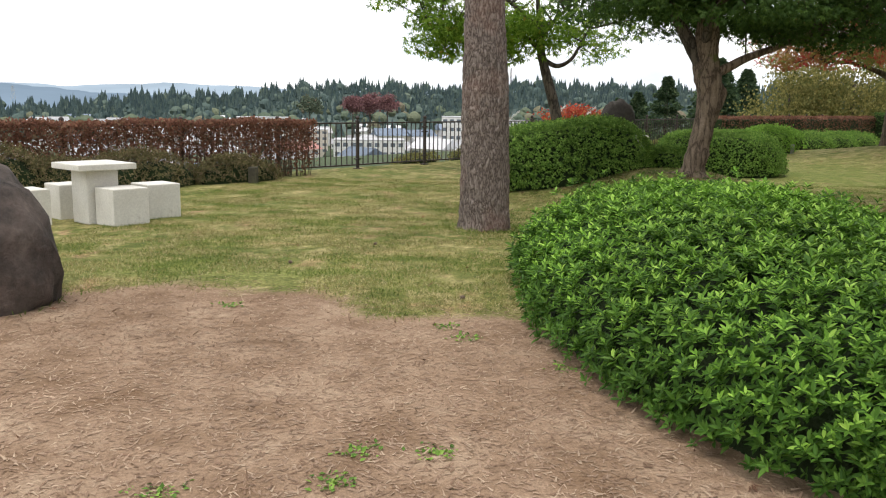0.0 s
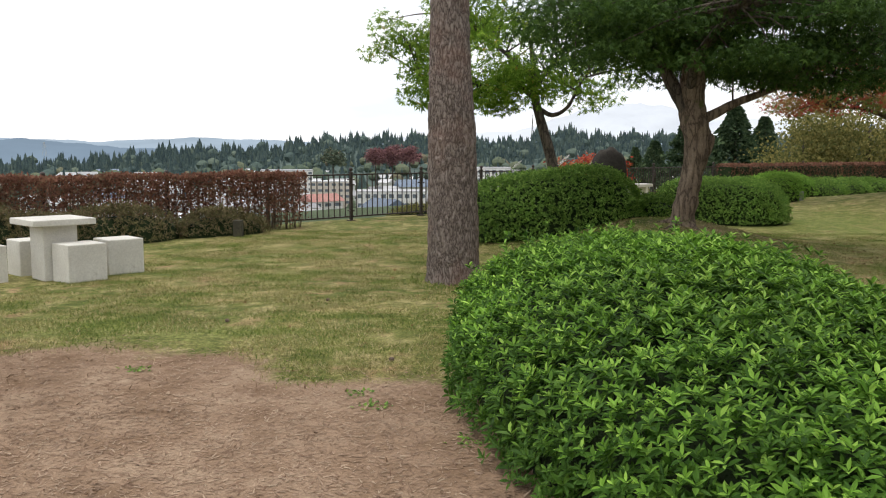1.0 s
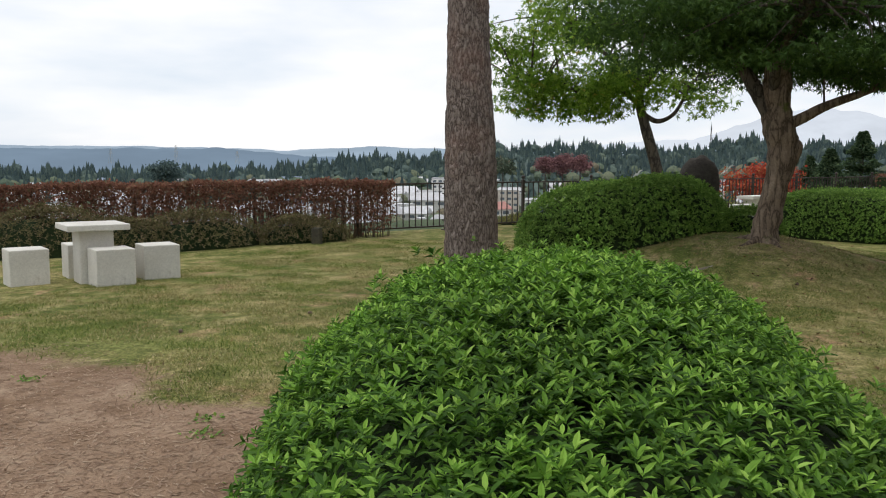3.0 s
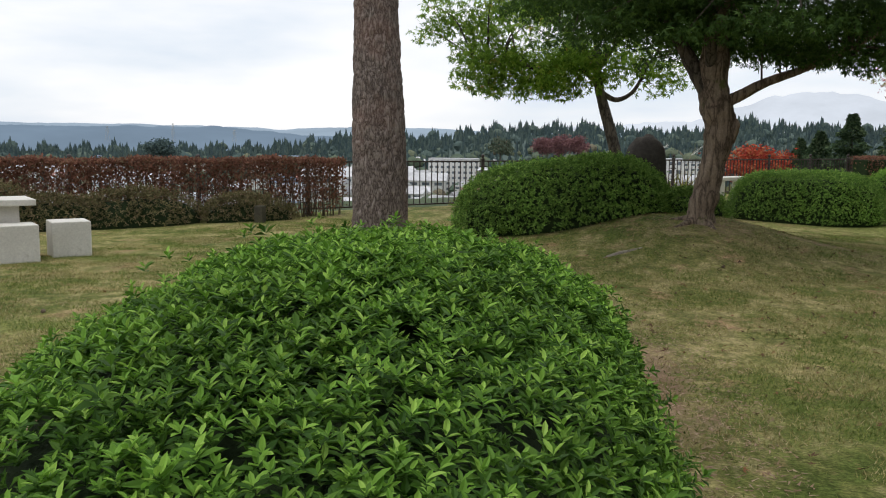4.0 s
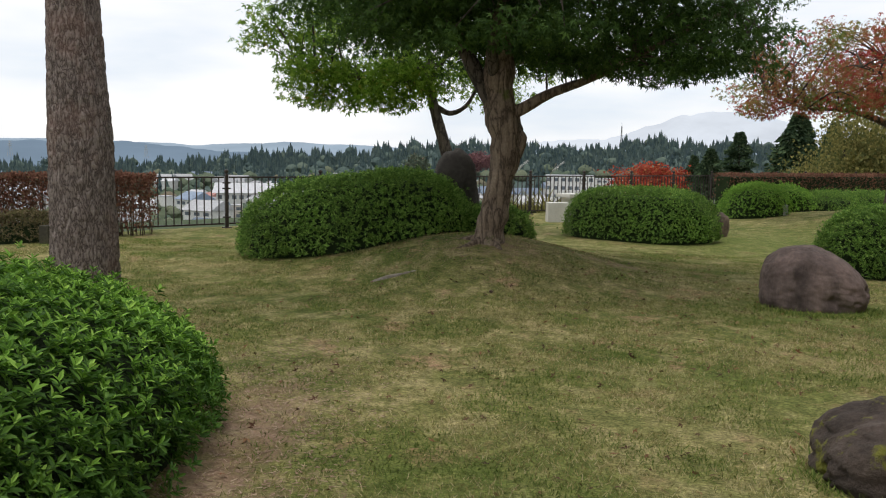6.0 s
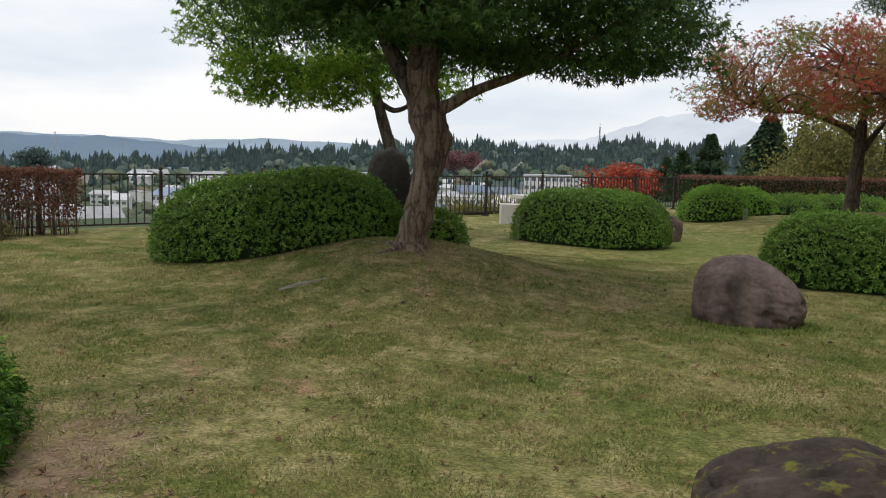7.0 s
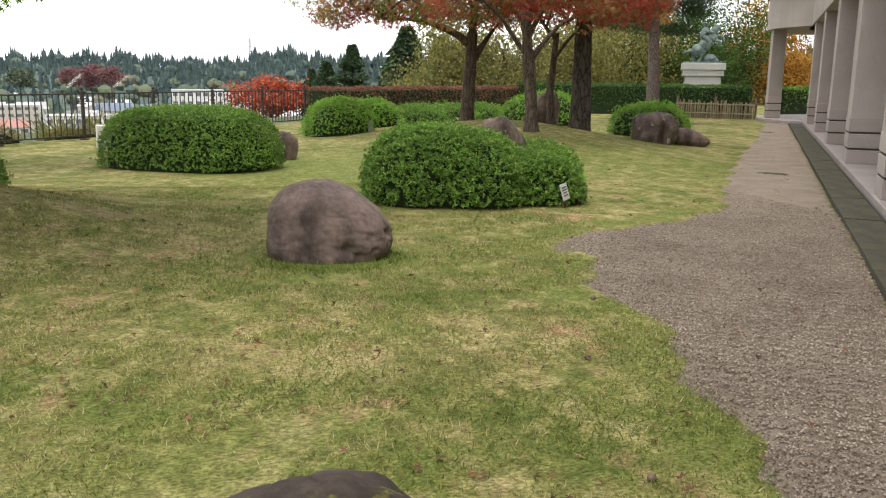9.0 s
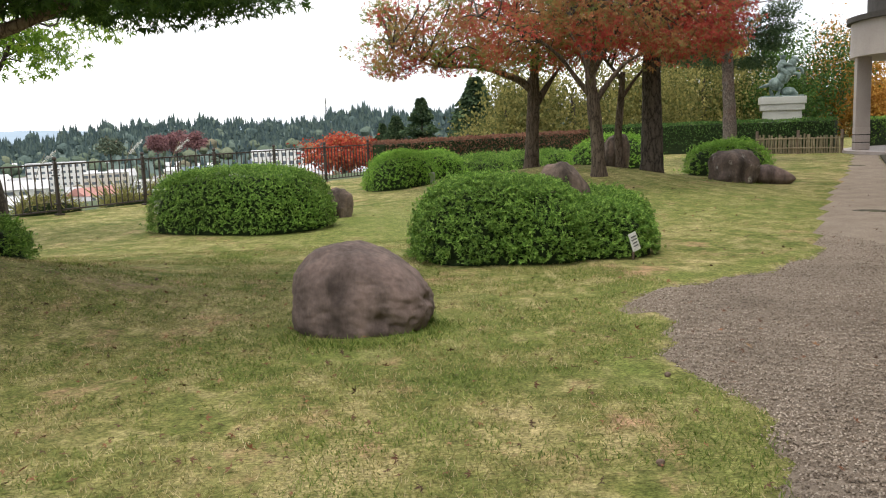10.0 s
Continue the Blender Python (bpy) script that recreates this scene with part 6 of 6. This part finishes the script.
for nm, sel, mm, lab, sz_ in (("straw_grass", ~green, "grass", "short straw-coloured lawn grass", (0.018, 0.042)), ("green_grass", green, "grass_green", "short green lawn grass", (0.02, 0.046))):
    q = gxy[sel]
    m_ = len(q)
    v, f = scatter(GRASS, np.column_stack([q, ground_z(q[:, 0], q[:, 1]) - 0.003]), np.column_stack([rs.normal(0, 1, (m_, 2)), np.zeros(m_)]), np.column_stack([rs.normal(0, 0.35, (m_, 2)), np.ones(m_)]), rs.uniform(*sz_, m_))
    tagged(new(nm, mesh_np(nm, v, f, M[mm])), lab, "grass", kind="stuff")
q = np.stack([rs.uniform(-4.5, 1.8, 60000), rs.uniform(1.2, 7.2, 60000)], -1)
q = np.concatenate([q, np.stack([rs.uniform(2.6, 4.2, 22000), rs.uniform(4.8, 10.5, 22000)], -1), np.stack([rs.uniform(2.6, 6.8, 22000), rs.uniform(12.6, 15.4, 22000)], -1)])
q = q[rs.uniform(0, 1, len(q)) < bare_mask(q[:, 0], q[:, 1])]
m_ = len(q)
v, f = scatter(NEEDLE, np.column_stack([q, ground_z(q[:, 0], q[:, 1]) + 0.004]), np.column_stack([rs.normal(0, 1, (m_, 2)), rs.normal(0, 0.12, m_)]), np.column_stack([rs.normal(0, 0.2, (m_, 2)), np.ones(m_)]), rs.uniform(0.02, 0.06, m_))
M["thatch"] = leafy("dry_thatch", [(0, (0.22, 0.14, 0.095)), (0.6, (0.35, 0.245, 0.175)), (1, (0.46, 0.35, 0.25))], 0.9, 0.1, 0.1)
tagged(new("dry_thatch", mesh_np("dry_thatch", v, f, M["thatch"])), "dead straw litter on the bare soil", "grass", kind="stuff")
n1 = 2300
lxy = np.concatenate([np.stack([rs.normal(5.8, 3.0, 1800), rs.normal(11.0, 3.6, 1800)], -1), np.stack([rs.normal(14, 2.5, n1 - 1800), rs.normal(19.5, 3, n1 - 1800)], -1)])
m_ = len(lxy)
v, f = scatter(STAR, np.column_stack([lxy, ground_z(lxy[:, 0], lxy[:, 1]) + 0.02]), np.column_stack([rs.normal(0, 1, (m_, 2)), rs.normal(0, 0.25, m_)]), np.column_stack([rs.normal(0, 0.4, (m_, 2)), np.ones(m_)]), rs.uniform(0.025, 0.05, m_))
tagged(new("fallen_leaves", mesh_np("fallen_leaves", v, f, M["leaf_litter"])), "scattered brown and red fallen leaves on the lawn", "leaves", kind="stuff")
for k, (x, y) in enumerate(((8.92, 9.7), (8.5, 8.25), (0.26, 6.38), (-1.27, 7.68), (8.0, 8.1), (4.39, 12.43), (-0.6, 8.9), (6.1, 15.1), (9.6, 11.0))):
    cn_ = boulder("pine_cone", (x, y), (0.021, 0.018, 0.017), 37 * k, M["twig"], "dark fallen pine cone on the grass", 40 + k, "cone", 2.0, (0, 0), 3, 0.2)
    cn_.location.z += 0.04
    tagged(cn_, group="pine cones")

# small weeds on the soil and taller tufts at the boulders' feet
for k, (x, y) in enumerate(((-0.3, 3.2), (0.08, 3.5), (-0.95, 3.1), (0.25, 5.3), (0.12, 5.55), (-0.22, 3.5), (0.8, 4.75), (-1.4, 6.0))):
    wd = holder("weed", pose(x, y, gz(x, y)), "small green weed growing in bare soil", "weed", "weeds")
    m_ = 46
    o = rs.normal(0, 0.045, (m_, 2))
    v, f = scatter(BLADE, np.column_stack([o, np.full(m_, 0.004)]), np.column_stack([rs.normal(0, 1, (m_, 2)), rs.uniform(0.1, 0.6, m_)]), np.column_stack([rs.normal(0, 0.3, (m_, 2)), np.ones(m_)]), rs.uniform(0.015, 0.035, m_))
    tagged(part_me("leaf_tuft", mesh_np("leaf_tuft", v, f, M["azalea_mid"]), wd), kind="stuff")
for k, (x, y, rx, ry, cnt) in enumerate(((7.95, 12.78, 0.56, 0.42, 1500), (6.9, 7.55, 0.48, 0.4, 900), (0.62, 10.74, 0.46, 0.46, 900), (17.35, 23.5, 0.55, 0.45, 500), (-3.5, 5.95, 0.8, 0.7, 500))):
    w = rs.uniform(0, 2 * np.pi, cnt)
    q = np.stack([x + rx * np.cos(w) + rs.normal(0, 0.09, cnt), y + ry * np.sin(w) + rs.normal(0, 0.09, cnt)], -1)
    v, f = scatter(GRASS, np.column_stack([q, ground_z(q[:, 0], q[:, 1]) - 0.004]), np.column_stack([rs.normal(0, 1, (cnt, 2)), np.zeros(cnt)]), np.column_stack([rs.normal(0, 0.3, (cnt, 2)), np.ones(cnt)]), rs.uniform(0.03, 0.085, cnt))
    tagged(new("tall_grass", mesh_np("tall_grass", v, f, M["grass_green"])), "uncut green grass at the foot of a stone", "grass", kind="stuff")

# pampas grass and weeds on the slope outside the railing
for k, (x, y, hh) in enumerate(((3.6, 29.3, 1.42), (4.7, 29.7, 1.40), (1.9, 27.5, 1.25))):
    pg = holder("pampas_grass", pose(x, y, gz(x, y)), "pampas grass with pale plumes outside the railing", "grass", "pampas outside the railing")
    zt = hh - gz(x, y)
    m_ = 70
    v, f = scatter((GRASS[0] * (0.5, 1, 1), GRASS[1]), np.column_stack([rs.normal(0, 0.16, (m_, 2)), np.zeros(m_)]), np.column_stack([rs.normal(0, 1, (m_, 2)), np.zeros(m_)]), np.column_stack([rs.normal(0, 0.25, (m_, 2)), np.ones(m_)]), rs.uniform(0.5, 1.0, m_) * zt * 0.75)
    part_me("blade_tuft", mesh_np("blade_tuft", v, f, M["willow_leaf"]), pg)
    for q in range(1):
        tx = 0.35 + 0.2 * q
        ln = smooth_line([(0.05 * q, 0, 0), (0.1 + 0.05 * q, 0, zt * 0.6), (tx, 0.05, zt * (0.97 - 0.1 * q))], 10)
        v, f = sweep(ln, np.linspace(0.012, 0.006, 10), 5)
        part_me("stalk", mesh_of("stalk", v, [tuple(dict.fromkeys(int(a) for a in g)) for g in f], M["bamboo"]), pg)
        m_ = 120
        u = rs.uniform(0, 1, m_)
        a, e = np.array(tuple(ln[7])), np.array((tx + 0.22, 0.05, zt * (1.0 - 0.1 * q)))
        c = a + (e - a) * u[:, None] + rs.normal(0, 0.022, (m_, 3)) * np.sin(np.pi * np.clip(u + 0.1, 0, 1))[:, None]
        v, f = scatter(NEEDLE, c, unit(rs.normal(0, 0.5, (m_, 3)) + (0.8, 0, 0.1)), unit(rs.normal(0, 1, (m_, 3))), rs.uniform(0.04, 0.085, m_))
        part_me("plume", mesh_np("plume", v, f, M["white_plate"]), pg, "feathery pale plume")
for k in range(7):
    fx, fy = fence_xy(3.2 + 0.95 * k, -0.75)
    bush("slope_weed", (fx, fy, 0.8, 0.4, math.atan2(STEP[1], STEP[0])), 0.2 + 0.08 * (k % 3), 0, 700, 0.06, M["willow_leaf"], "yellow-green weeds growing outside the railing", 120 + k, "weeds outside the railing", 4, 0, 0.8, 0.2)
